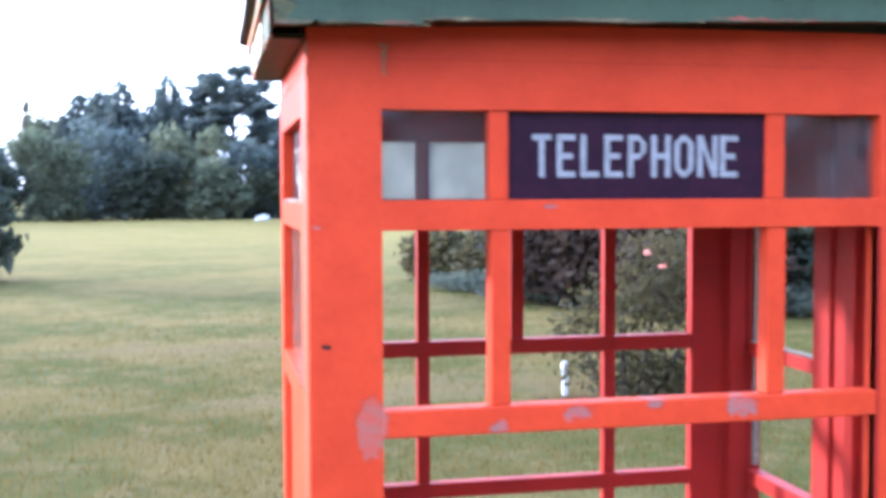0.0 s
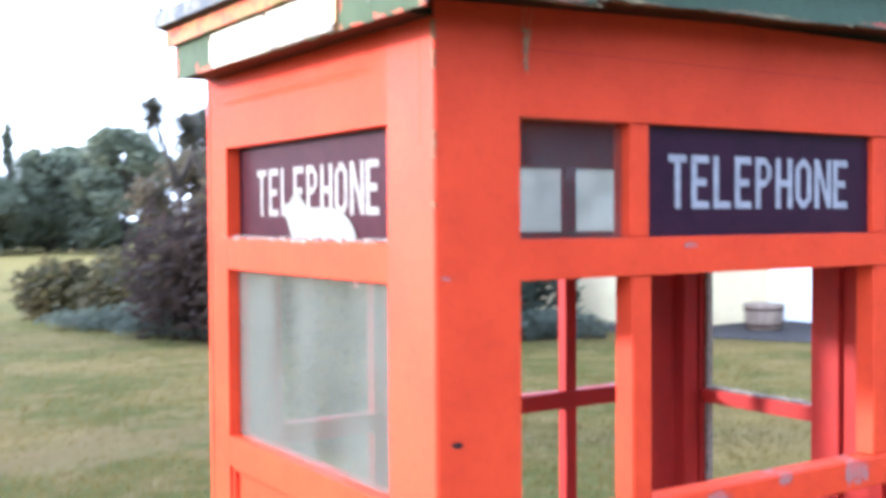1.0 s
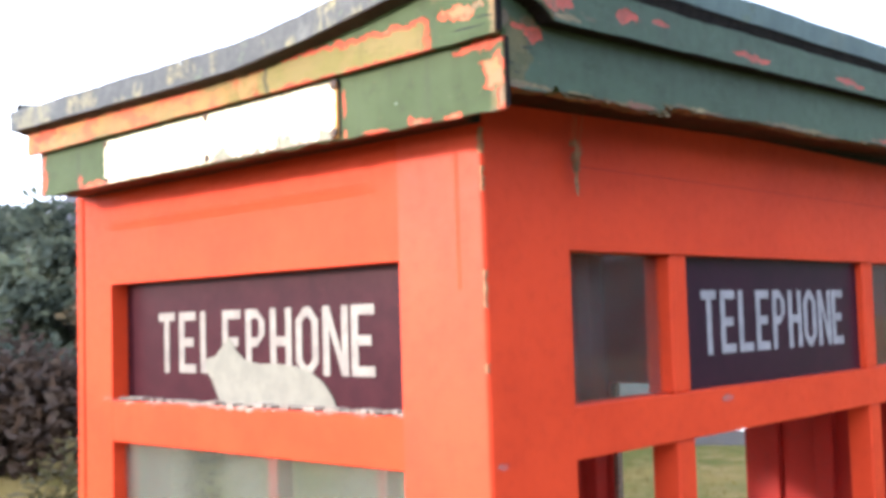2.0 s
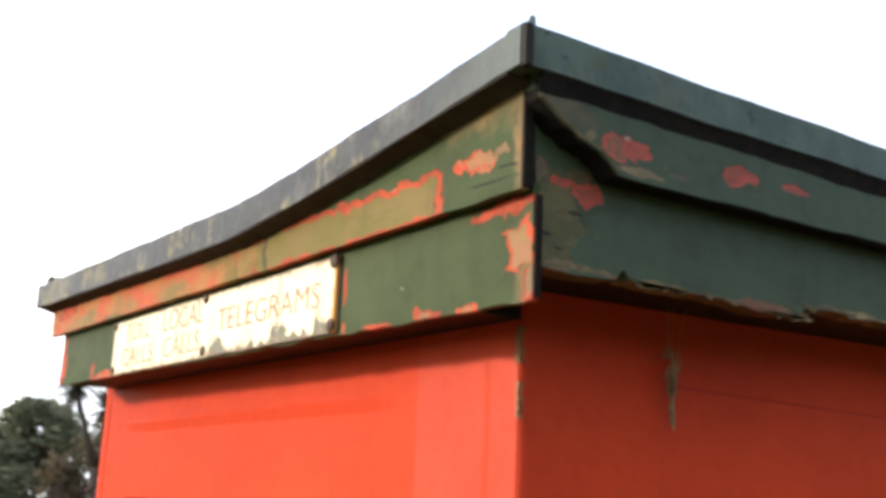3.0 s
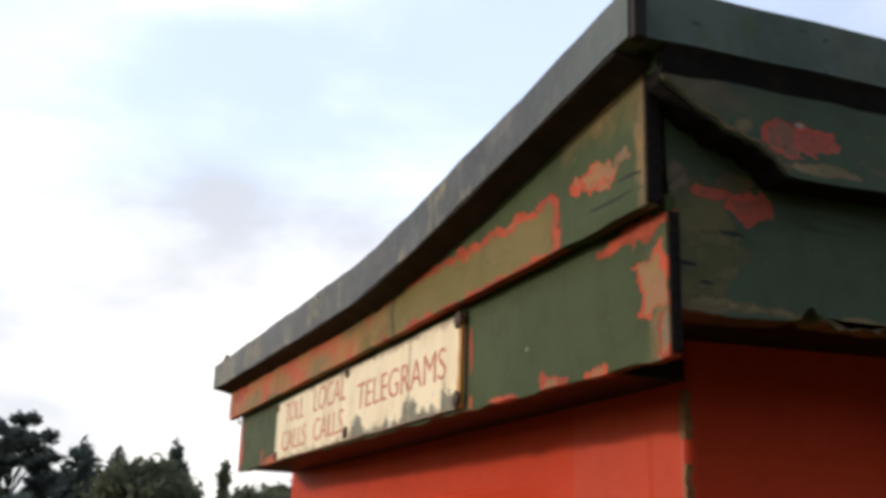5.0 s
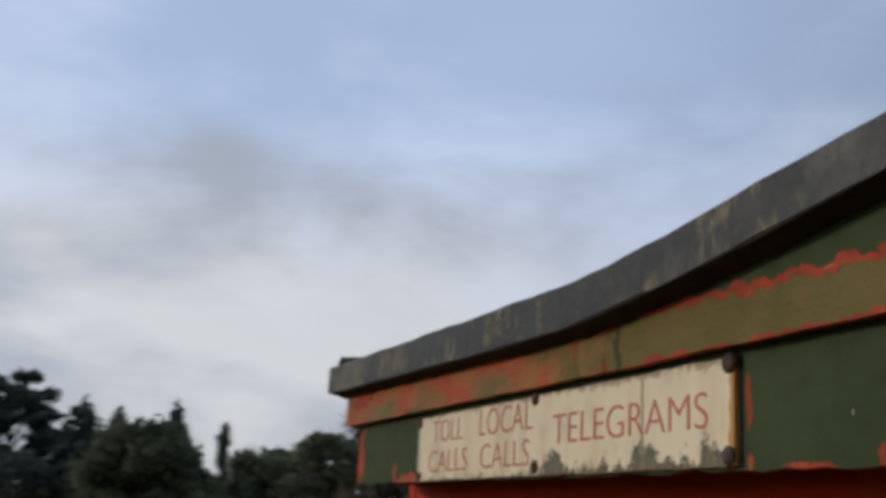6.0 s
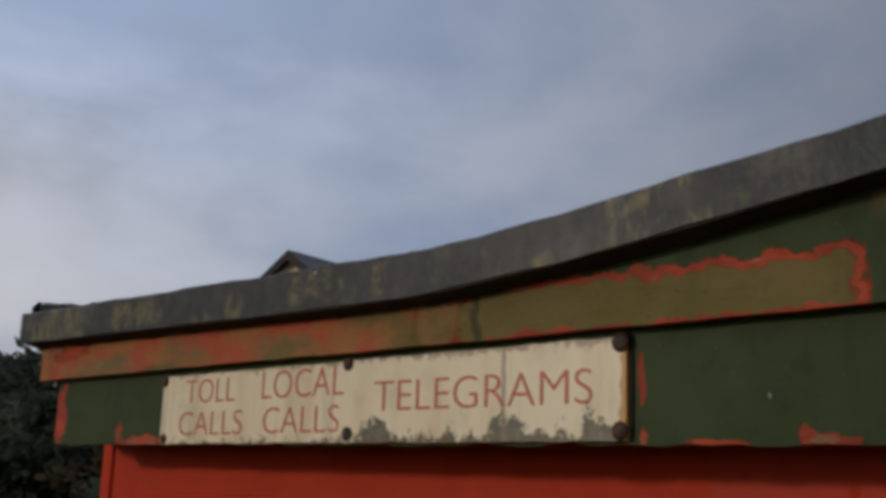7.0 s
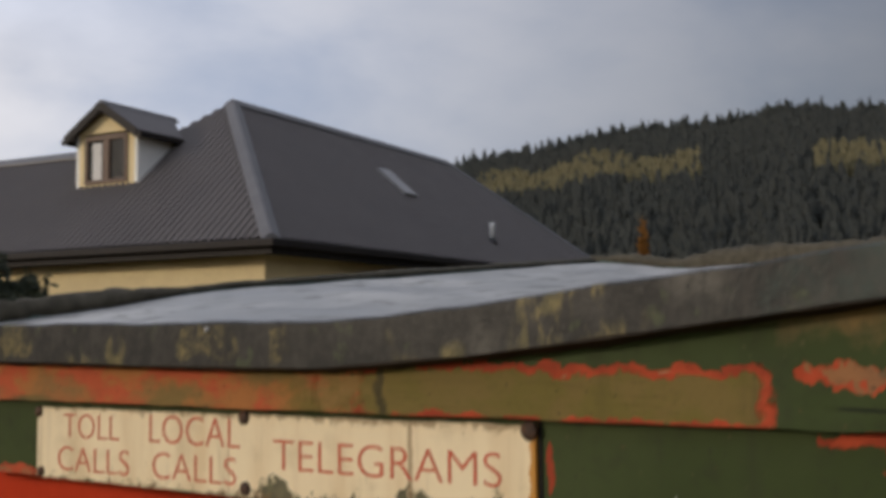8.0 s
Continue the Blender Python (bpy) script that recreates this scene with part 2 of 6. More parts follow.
fascia_side_m = worn_paint("green_fascia_side", "x", GREEN, GREEN2, [
    ("b", -0.090, 2.075, 0.010, 0.030, (OCHRE, WOOD_GREY), TAN, -0.7, 1.0),
    ("b", -0.084, 2.091, 0.015, 0.014, (TAN, OCHRE), RUST_RED, 0.22, 1.1),
    ("o", -0.066, 2.117, 0.036, 0.006, (RUST_RED, RUST_DARK), RUST_DARK, 0.2, 1.4),
    ("b", -0.092, 2.060, 0.006, 0.012, (WOOD_GREY, TAN), RUST_DARK, 0.25, 1.0),
    ("o", 0.018, 2.0525, 0.016, 0.0036, ((0.16, 0.11, 0.05), TAN), RUST_DARK, 0.3, 1.7),
    ("o", 0.030, 2.0555, 0.005, 0.0045, (RUST_RED, RUST_DARK), RUST_DARK, 0.3, 1.5),
    ("o", -0.028, 2.052, 0.012, 0.0035, (TAN, RUST_RED), RUST_RED, 0.3, 1.5),
    ("o", 0.085, 2.052, 0.020, 0.0025, (RUST_RED, WOOD_GREY), RUST_DARK, 0.3, 1.5),
    ("o", 0.675, 2.056, 0.040, 0.0055, (TAN, RUST_RED), RUST_DARK, 0.3, 1.5),
    ("o", 0.718, 2.064, 0.009, 0.011, (RUST_RED, TAN), RUST_DARK, 0.3, 1.3),
    ("o", 0.832, 2.085, 0.010, 0.035, (RUST_RED, RUST_DARK), RUST_DARK, 0.3, 1.3),
    ("o", 0.134, 2.090, 0.0028, 0.016, (RUST_RED, RUST_DARK), RUST_DARK, 0.3, 1.4),
    ("o", 0.134, 2.056, 0.003, 0.006, (RUST_RED, TAN), RUST_DARK, 0.3, 1.4),
    ("o", 0.052, 2.078, 0.0008, 0.002, (0.40, 0.42, 0.36), GREEN, 0.2, 0.5),
], rough=0.50, spec=0.08, seed=1.0, cracks=0.06, chips=0.35)
MOTTLE = ((0.44, 0.090, 0.036), (0.36, 0.145, 0.045))
cornice_side_m = worn_paint("green_cornice_side", "x", GREEN, (0.055, 0.075, 0.028), [
    ("o", -0.060, 2.190, 0.075, 0.016, ((0.24, 0.15, 0.06), (0.15, 0.11, 0.05)), OCHRE, -0.75, 1.0),
    ("o", -0.097, 2.150, 0.007, 0.05, ((0.28, 0.15, 0.06), (0.20, 0.13, 0.06)), OCHRE, -0.8, 1.0),
    ("b", 0.152, 2.137, 0.162, 0.0190, (RUST_DARK, RUST_RED), RUST_DARK, 0.0, 0.40),
    ("b", 0.157, 2.1374, 0.161, 0.0140, (OLIVE, (0.175, 0.125, 0.040)), RUST_RED, 0.0, 0.62),
    ("o", 0.118, 2.1500, 0.006, 0.0022, (TAN, (0.42, 0.22, 0.12)), RUST_RED, 0.3, 1.4),
    ("o", 0.052, 2.1530, 0.008, 0.0016, (TAN, (0.42, 0.22, 0.12)), RUST_RED, 0.3, 1.6),
    ("o", 0.150, 2.1220, 0.012, 0.0030, (RUST_RED, RUST_DARK), RUST_DARK, 0.3, 1.6),
    ("b", 0.62, 2.137, 0.345, 0.032, MOTTLE, RUST_DARK, 0.04, 0.5),
    ("o", 0.300, 2.132, 0.055, 0.018, ((0.22, 0.15, 0.05), OLIVE), RUST_DARK, -0.9, 1.6),
    ("o", 0.36, 2.146, 0.035, 0.007, ((0.10, 0.11, 0.04), (0.16, 0.12, 0.04)), RUST_DARK, -0.8, 1.6),
    ("o", 0.47, 2.128, 0.05, 0.010, ((0.24, 0.15, 0.05), (0.16, 0.13, 0.045)), RUST_DARK, -0.8, 1.8),
    ("o", 0.60, 2.131, 0.04, 0.012, ((0.26, 0.14, 0.05), (0.20, 0.13, 0.05)), RUST_DARK, -0.8, 1.8),
    ("o", 0.74, 2.128, 0.06, 0.010, ((0.22, 0.16, 0.06), (0.16, 0.13, 0.05)), RUST_DARK, -0.9, 1.6),
    ("o", 0.80, 2.146, 0.035, 0.007, (RUST_RED, RUST_DARK), RUST_DARK, 0.3, 1.5),
    ("o", 0.64, 2.121, 0.030, 0.005, ((0.09, 0.10, 0.04), (0.14, 0.11, 0.04)), RUST_DARK, -0.9, 1.2),
    ("o", 0.258, 2.140, 0.004, 0.03, (0.04, 0.036, 0.022), (0.12, 0.09, 0.04), -0.75, 2.4),
    ("o", -0.048, 2.150, 0.023, 0.0085, (TAN, (0.30, 0.14, 0.06)), RUST_RED, 0.24, 1.6),
    ("o", -0.075, 2.153, 0.008, 0.004, (WOOD_GREY, OCHRE), RUST_DARK, 0.2, 1.6),
    ("o", -0.066, 2.133, 0.030, 0.0012, (0.02, 0.024, 0.015), GREEN, 0.2, 1.2),
    ("o", -0.083, 2.141, 0.012, 0.0014, (0.02, 0.024, 0.015), GREEN, 0.2, 1.6),
], rough=0.50, spec=0.07, seed=2.0, cracks=0.2, chips=0.25)
DULL_RED, BROWN = ((0.36, 0.070, 0.044), (0.24, 0.060, 0.036)), ((0.115, 0.085, 0.044), (0.080, 0.066, 0.030))
RED_RIM, MOSSY = (0.40, 0.070, 0.040), ((0.105, 0.088, 0.034), (0.066, 0.066, 0.024))
cornice_front_m = worn_paint("green_cornice_front", "y", GREEN_SKYLIT, GREEN_SKYLIT2, [
    ("o", -0.060, 2.178, 0.030, 0.008, BROWN, (0.1, 0.08, 0.04), -0.7, 1.2),
    ("o", -0.012, 2.1655, 0.013, 0.0085, ((0.20, 0.085, 0.050), (0.12, 0.085, 0.045)), RED_RIM, 0.2, 1.3),
    ("o", 0.006, 2.1655, 0.013, 0.0070, DULL_RED, RED_RIM, 0.2, 1.3),
    ("o", -0.004, 2.1725, 0.004, 0.0022, (0.34, 0.31, 0.27), RED_RIM, 0.2, 0.8),
    ("o", 0.010, 2.1515, 0.026, 0.0032, ((0.22, 0.16, 0.085), (0.14, 0.11, 0.055)), BROWN[0], 0.2, 1.2),
    ("o", -0.038, 2.1660, 0.006, 0.004, ((0.22, 0.16, 0.085), (0.14, 0.11, 0.055)), BROWN[0], 0.2, 1.2),
    ("o", 0.117, 2.1705, 0.023, 0.0078, DULL_RED, RED_RIM, 0.2, 1.2),
    ("o", 0.186, 2.1755, 0.018, 0.0035, DULL_RED, RED_RIM, 0.2, 1.2),
    ("o", 0.050, 2.1570, 0.010, 0.0022, ((0.06, 0.055, 0.03), (0.09, 0.08, 0.05)), BROWN[1], 0.2, 1.6),
    ("o", 0.40, 2.1690, 0.05, 0.0040, DULL_RED, RED_RIM, 0.2, 1.8),
    ("o", 0.70, 2.1780, 0.05, 0.0040, DULL_RED, RED_RIM, 0.2, 1.8),
], rough=0.46, spec=0.30, seed=4.0, cracks=0.5, chips=0.25)
fascia_front_m = worn_paint("green_fascia_front", "y", GREEN_SKYLIT, GREEN_SKYLIT2, [
    ("b", -0.056, 2.108, 0.019, 0.036, MOSSY, BROWN[1], 0.0, 0.7),
    ("o", -0.040, 2.105, 0.012, 0.014, MOSSY, BROWN[1], 0.0, 1.2),
    ("o", -0.067, 2.142, 0.006, 0.009, ((0.15, 0.105, 0.070), (0.11, 0.085, 0.055)), BROWN[0], 0.1, 1.2),
    ("o", -0.046, 2.1365, 0.013, 0.0036, DULL_RED, RED_RIM, 0.2, 1.3),
    ("o", -0.024, 2.1320, 0.013, 0.0070, DULL_RED, RED_RIM, 0.2, 1.3),
    ("o", -0.030, 2.1440, 0.012, 0.0040, BROWN, (0.2, 0.07, 0.04), 0.1, 1.2),
    ("o", -0.050, 2.0800, 0.018, 0.0045, ((0.20, 0.14, 0.07), (0.13, 0.10, 0.05)), BROWN[0], 0.3, 1.4),
    ("o", -0.063, 2.0978, 0.010, 0.0013, (0.010, 0.009, 0.008), BROWN[1], 0.2, 0.8),
    ("o", -0.034, 2.1165, 0.008, 0.0011, (0.012, 0.016, 0.011), GREEN_SKYLIT, 0.2, 1.4),
    ("o", -0.050, 2.0895, 0.006, 0.0010, (0.012, 0.014, 0.010), BROWN[1], 0.2, 1.4),
    ("o", 0.05, 2.0785, 0.12, 0.0028, ((0.20, 0.15, 0.065), (0.12, 0.10, 0.045)), BROWN[0], 0.3, 1.8),
    ("o", 0.170, 2.0815, 0.035, 0.0050, ((0.20, 0.17, 0.07), (0.16, 0.07, 0.04)), BROWN[0], 0.3, 1.4),
    ("o", 0.30, 2.0920, 0.06, 0.0030, ((0.24, 0.19, 0.09), (0.12, 0.10, 0.05)), BROWN[0], 0.3, 1.8),
    ("o", 0.58, 2.0970, 0.12, 0.0035, ((0.24, 0.19, 0.09), (0.12, 0.10, 0.05)), BROWN[0], 0.3, 1.8),
    ("o", 0.95, 2.1080, 0.14, 0.0040, (DULL_RED[0], (0.12, 0.10, 0.05)), BROWN[0], 0.3, 1.8),
], rough=0.46, spec=0.30, seed=6.0, cracks=0.5, chips=0.25)
# Near-black wood for eave shade and for open joints.
dark_wood = worn_paint("shade_and_joint_wood", "x", (0.014, 0.011, 0.010), (0.022, 0.017, 0.014), [], seed=7.0)


def band_material():
    k = Mat("weathered_metal_flashing")
    x, y, z = k.axes()
    a, b = k.noise(26, 6, 0.66, stretch=(1, 1, 0.7)), k.noise(15, 5, 0.62, stretch=(1, 1, 0.7), shift=(2, 1, 0))
    c, g = k.noise(70, 6, 0.7, stretch=(1, 1, 0.8), shift=(5, 3, 1)), k.noise(260, 4, 0.6)
    drip = k.noise(60, 4, 0.6, stretch=(1, 1, 0.05), shift=(1, 8, 3))
    side = k.step(x, -0.09, -0.10)
    old = k.math("MULTIPLY", side, k.step(k.math("ADD", y, k.math("MULTIPLY", k.math("SUBTRACT", c, 0.5), 0.25)), -0.20, 0.02))
    # grey-green paint, weathered to a dark brown crust along the side
    col = k.mix(k.step(a, 0.36, 0.66), (0.056, 0.078, 0.064), (0.088, 0.116, 0.096))
    col = k.mix(k.math("MULTIPLY", k.step(c, 0.55, 0.75), 0.45), col, (0.036, 0.046, 0.038))
    scratch = k.noise(150, 3, 0.6, stretch=(0.22, 0.22, 1.0), shift=(3, 3, 3))
    col = k.mix(k.math("MULTIPLY", k.step(scratch, 0.66, 0.70), 0.7), col, (0.014, 0.017, 0.016))
    big = k.noise(7.5, 3, 0.55, shift=(1, 4.4, 0))
    crust = k.mix(k.step(c, 0.36, 0.66), (0.010, 0.010, 0.009), (0.034, 0.031, 0.026))
    pale = k.mix(k.step(c, 0.34, 0.66), (0.026, 0.025, 0.021), (0.092, 0.084, 0.068))
    col = k.mix(old, col, k.mix(k.step(k.math("ADD", big, k.math("MULTIPLY", k.math("SUBTRACT", b, 0.5), 0.5)), 0.52, 0.66), crust, pale))
    bloom = k.math("MULTIPLY", k.step(k.noise(9, 3, 0.5, shift=(0, 7.3, 2)), 0.54, 0.60), k.step(k.noise(46, 5, 0.65, stretch=(1, 1, 0.4), shift=(2, 1, 0)), 0.46, 0.58))
    col = k.mix(k.math("MULTIPLY", bloom, k.math("ADD", k.math("MULTIPLY", old, 0.75), 0.15)), col, k.mix(k.step(c, 0.42, 0.62), (0.10, 0.085, 0.034), (0.21, 0.165, 0.060)))
    near, far = k.noise3(48, 3, 0.55, (1, 2, 3)), k.noise3(210, 4, 0.65, (1, 2, 3))
    for y0, half in ((0.405, 0.036), (0.335, 0.007), (0.655, 0.045), (0.800, 0.055)):
        d = zone_field(k, y, z, ("b", y0, 2.170, half, 0.0125, 0, 0, 0, 1.0), near, far)
        col = k.mix(k.math("MULTIPLY", k.math("MULTIPLY", k.step(d, 1.05, 0.85), side), k.step(c, 0.36, 0.64)), col, k.mix(k.step(far[2], 0.36, 0.66), (0.062, 0.052, 0.022), (0.165, 0.128, 0.048)))
    col = k.mix(k.math("MULTIPLY", k.step(k.noise(30, 4, 0.6, shift=(9, 2, 1)), 0.60, 0.68), 0.5), col, (0.070, 0.088, 0.034))
    col = k.mix(k.math("MULTIPLY", k.step(drip, 0.56, 0.70), k.math("MULTIPLY", old, 0.55)), col, (0.014, 0.013, 0.011))
    col = k.mix(k.math("MULTIPLY", k.step(g, 0.64, 0.7), 0.25), col, (0.15, 0.14, 0.11))
    col = k.mix(k.step(k.noise(95, 2, 0.5, shift=(4, 4, 9)), 0.725, 0.74), col, (0.012, 0.013, 0.012))
    k.bump(k.math("ADD", k.math("MULTIPLY", a, 0.6), k.math("MULTIPLY", g, 0.3)), 0.5, 0.002)
    return k.done(col, k.math("ADD", k.math("MULTIPLY", a, 0.22), 0.30), 0.0, 0.20)


def sheet_material():
    k = Mat("wet_roof_membrane")
    a, b, c = k.noise(5, 4, 0.6), k.noise(24, 5, 0.6), k.noise(3, 3, 0.5, stretch=(1, 3, 1))
    col = k.mix(k.step(a, 0.35, 0.7), (0.20, 0.198, 0.185), (0.40, 0.39, 0.365))
    col = k.mix(k.math("MULTIPLY", k.step(b, 0.52, 0.66), 0.75), col, (0.09, 0.085, 0.065))
    k.bump(k.math("ADD", c, k.math("MULTIPLY", b, 0.2)), 0.5, 0.02)
    return k.done(col, k.math("ADD", k.math("MULTIPLY", k.step(a, 0.2, 0.8), 0.30), 0.28), 0.0, 0.32)


def plate_material():
    k = Mat("enamelled_cream_plate")
    x, y, z = k.axes()
    w, f, g = k.noise(90, 5, 0.65), k.noise(26, 4, 0.6, stretch=(1, 1, 0.2)), k.noise(300, 3)
    col = k.mix(k.step(f, 0.45, 0.8), (0.78, 0.645, 0.41), (0.66, 0.50, 0.29))
    up = k.math("DIVIDE", k.math("SUBTRACT", z, 2.053), 0.062)
    tuft = k.noise(120, 5, 0.75, shift=(6, 2, 1))
    moss = k.math("ADD", up, k.math("MULTIPLY", k.math("SUBTRACT", k.noise(42, 5, 0.7), 0.5), 0.55))
    moss = k.math("ADD", moss, k.math("MULTIPLY", k.math("SUBTRACT", tuft, 0.5), 0.9))
    for y0, half in ((0.362, 0.020), (0.236, 0.022), (0.166, 0.016)):
        heap = k.step(k.math("ABSOLUTE", k.math("SUBTRACT", y, y0)), half, half * 0.2)
        moss = k.math("SUBTRACT", moss, k.math("MULTIPLY", heap, 0.20))
    east = k.math("MULTIPLY", k.step(y, 0.43, 0.37), k.step(moss, 0.10, 0.03))
    col = k.mix(k.math("MULTIPLY", east, 0.92), col, k.mix(k.step(tuft, 0.42, 0.58), (0.022, 0.027, 0.009), (0.085, 0.082, 0.027)))
    edge = k.math("ADD", up, k.math("MULTIPLY", k.math("SUBTRACT", w, 0.5), 0.5))
    col = k.mix(k.math("MULTIPLY", k.step(edge, 0.08, -0.02), 0.9), col, (0.13, 0.065, 0.022))
    col = k.mix(k.math("MULTIPLY", k.step(edge, 0.95, 1.03), 0.7), col, (0.20, 0.12, 0.05))
    end = k.math("ADD", y, k.math("MULTIPLY", k.math("SUBTRACT", w, 0.5), 0.010))
    col = k.mix(k.step(end, 0.1485, 0.1465), col, (0.50, 0.22, 0.03))
    for y0, wd in ((0.240, 0.0034), (0.41, 0.0010)):
        near = k.math("ABSOLUTE", k.math("SUBTRACT", k.math("ADD", y, k.math("MULTIPLY", w, 0.004)), y0 + 0.002))
        col = k.mix(k.math("MULTIPLY", k.step(near, wd, 0.0), 0.75), col, (0.20, 0.12, 0.05))
    scuff = k.math("MULTIPLY", k.step(k.noise(120, 4, 0.7), 0.64, 0.68), k.step(up, 0.6, 0.1))
    col = k.mix(k.math("MULTIPLY", scuff, 0.8), col, (0.13, 0.13, 0.06))
    grime = k.math("MULTIPLY", k.step(k.noise(40, 5, 0.65, stretch=(1, 1, 0.1), shift=(2, 2, 2)), 0.55, 0.75), 0.45)
    col = k.mix(grime, col, (0.26, 0.19, 0.10))
    col = k.mix(k.math("MULTIPLY", k.step(k.noise(18, 5, 0.65), 0.5, 0.72), 0.30), col, (0.34, 0.25, 0.13))
    k.bump(k.math("ADD", w, k.math("MULTIPLY", g, 0.2)), 0.15, 0.002)
    return k.done(col, 0.38)


def plain(name, color, color2, scale=20.0, rough=0.5, metal=0.0, bump=0.2, distance=0.004, stretch=(1, 1, 1), spec=0.5):
    k = Mat(name)
    a, b = k.noise(scale, 5, 0.6, stretch), k.noise(scale * 6, 4, 0.6)
    col = k.mix(k.step(a, 0.3, 0.7), color, color2)
    col = k.mix(k.math("MULTIPLY", k.step(b, 0.45, 0.8), 0.4), col, tuple(0.6 * c for c in color))
    k.bump(k.math("ADD", a, k.math("MULTIPLY", b, 0.4)), bump, distance)
    return k.done(col, rough, metal, spec)


def leaf_material(name, color, color2, rough=0.6, spec=0.15):
    k = Mat(name)
    g = k.n("ShaderNodeNewGeometry").outputs["Random Per Island"]
    col = k.mix(g, color, color2)
    col = k.mix(k.step(k.noise(0.7, 2), 0.35, 0.7), col, k.mix(0.6, col, tuple(0.8 * c for c in color2)))
    tr = k.n("ShaderNodeBsdfTranslucent")
    k.link(col, tr.inputs["Color"])
    k.done(col, rough, 0.0, spec)
    ms = k.n("ShaderNodeMixShader")
    ms.inputs[0].default_value = 0.55
    k.link(k.p.outputs[0], ms.inputs[1])
    k.link(tr.outputs[0], ms.inputs[2])
    k.link(ms.outputs[0], k.out.inputs["Surface"])
    return k.m


def glass_material(name, dust, dust_color, streaks=(1, 1, 0.15), tint=(0.9, 0.93, 0.92), film=0.0, scale=14):
    """Clear pane with a film of dust and dried streaks."""
    k = Mat(name)
    a, b = k.noise(scale, 4, 0.55, stretch=streaks), k.noise(5, 3, 0.5, shift=(3, 1, 2))
    k.done(k.mix(b, dust_color, tuple(0.75 * c for c in dust_color)), 0.85)
    tr, gl, fr = k.n("ShaderNodeBsdfTransparent"), k.n("ShaderNodeBsdfGlossy"), k.n("ShaderNodeLayerWeight")
    tr.inputs["Color"].default_value = (*tint, 1)
    gl.inputs["Roughness"].default_value = 0.04
    fr.inputs["Blend"].default_value = 0.5
    m1, m2 = k.n("ShaderNodeMixShader"), k.n("ShaderNodeMixShader")
    k.link(k.math("ADD", k.math("MULTIPLY", k.math("ADD", k.step(a, 0.25, 0.8), k.math("MULTIPLY", b, 0.9)), dust), film, clamp=True), m1.inputs[0])
    k.link(tr.outputs[0], m1.inputs[1])
    k.link(k.p.outputs[0], m1.inputs[2])
    k.link(k.math("ADD", k.math("MULTIPLY", k.math("POWER", fr.outputs["Facing"], 5.0), 0.8), 0.025), m2.inputs[0])
    k.link(m1.outputs[0], m2.inputs[1])
    k.link(gl.outputs[0], m2.inputs[2])
    k.link(m2.outputs[0], k.out.inputs["Surface"])
    return k.m


band_m, sheet_m, plate_m = band_material(), sheet_material(), plate_material()
sign_m = plain("dark_sign_glass", (0.020, 0.008, 0.016), (0.030, 0.010, 0.020), 30, 0.3, bump=0.05, spec=0.12)
sign_side_m = plain("maroon_sign_glass", (0.028, 0.006, 0.009), (0.040, 0.009, 0.012), 30, 0.35, bump=0.05, spec=0.06)
letter_m = plain("sign_white_letters", (0.30, 0.285, 0.29), (0.21, 0.20, 0.205), 45, 0.5, bump=0.1)
letter_cream_m = plain("sign_cream_letters", (0.200, 0.165, 0.130), (0.13, 0.100, 0.08), 45, 0.5, bump=0.1)
letter_red_m = plain("faded_red_letters", (0.54, 0.086, 0.034), (0.48, 0.115, 0.052), 60, 0.5, bump=0.1)
paper_m = plain("torn_paper", (0.175, 0.155, 0.115), (0.14, 0.125, 0.092), 40, 0.8)
rivet_m = plain("rusted_rivet", (0.035, 0.022, 0.015), (0.10, 0.045, 0.02), 160, 0.7, 0.3, 0.5, 0.001)
web_m = plain("dusty_web", (0.36, 0.22, 0.11), (0.16, 0.10, 0.05), 90, 0.9, bump=0.8)
pane_m = glass_material("dusty_pane", 0.09, (0.24, 0.22, 0.21), (1, 1, 0.6))
frost_m = glass_material("streaked_pane", 0.44, (0.115, 0.112, 0.082), (1, 1, 0.3), film=0.05, scale=7)


def milky_material(name, color):
    """Frosted glass that lets daylight glow through."""
    k = Mat(name)
    col = k.mix(k.step(k.noise(9, 4, 0.6), 0.35, 0.7), color, tuple(0.8 * c for c in color))
    k.done(col, 0.5, 0.0, 0.3)
    tr, ms = k.n("ShaderNodeBsdfTranslucent"), k.n("ShaderNodeMixShader")
    k.link(col, tr.inputs["Color"])
    ms.inputs[0].default_value = 0.75
    k.link(k.p.outputs[0], ms.inputs[1])
    k.link(tr.outputs[0], ms.inputs[2])
    k.link(ms.outputs[0], k.out.inputs["Surface"])
    return k.m


milky_m = milky_material("frosted_pane", (0.50, 0.49, 0.45))
clear_m = glass_material("house_pane", 0.10, (0.3, 0.3, 0.3), tint=(0.35, 0.38, 0.4))
# Near-black wood colour that holds the shade at board ends and undersides.
shade_wood_m = plain("near_black_shade_wood", (0.009, 0.008, 0.008), (0.020, 0.014, 0.011), 140, 0.9, bump=0.8, stretch=(1, 1, 3), spec=0.1)
splinter_m = plain("bare_splintered_wood", (0.16, 0.12, 0.065), (0.085, 0.070, 0.038), 110, 0.9, bump=0.8, stretch=(0.3, 1, 1), spec=0.1)
chip_wood_m = plain("bare_putty_and_wood", (0.30, 0.24, 0.18), (0.14, 0.11, 0.08), 80, 0.9, bump=0.6)
concrete_m = plain("concrete_slab", (0.30, 0.29, 0.27), (0.22, 0.21, 0.2), 9, 0.9)


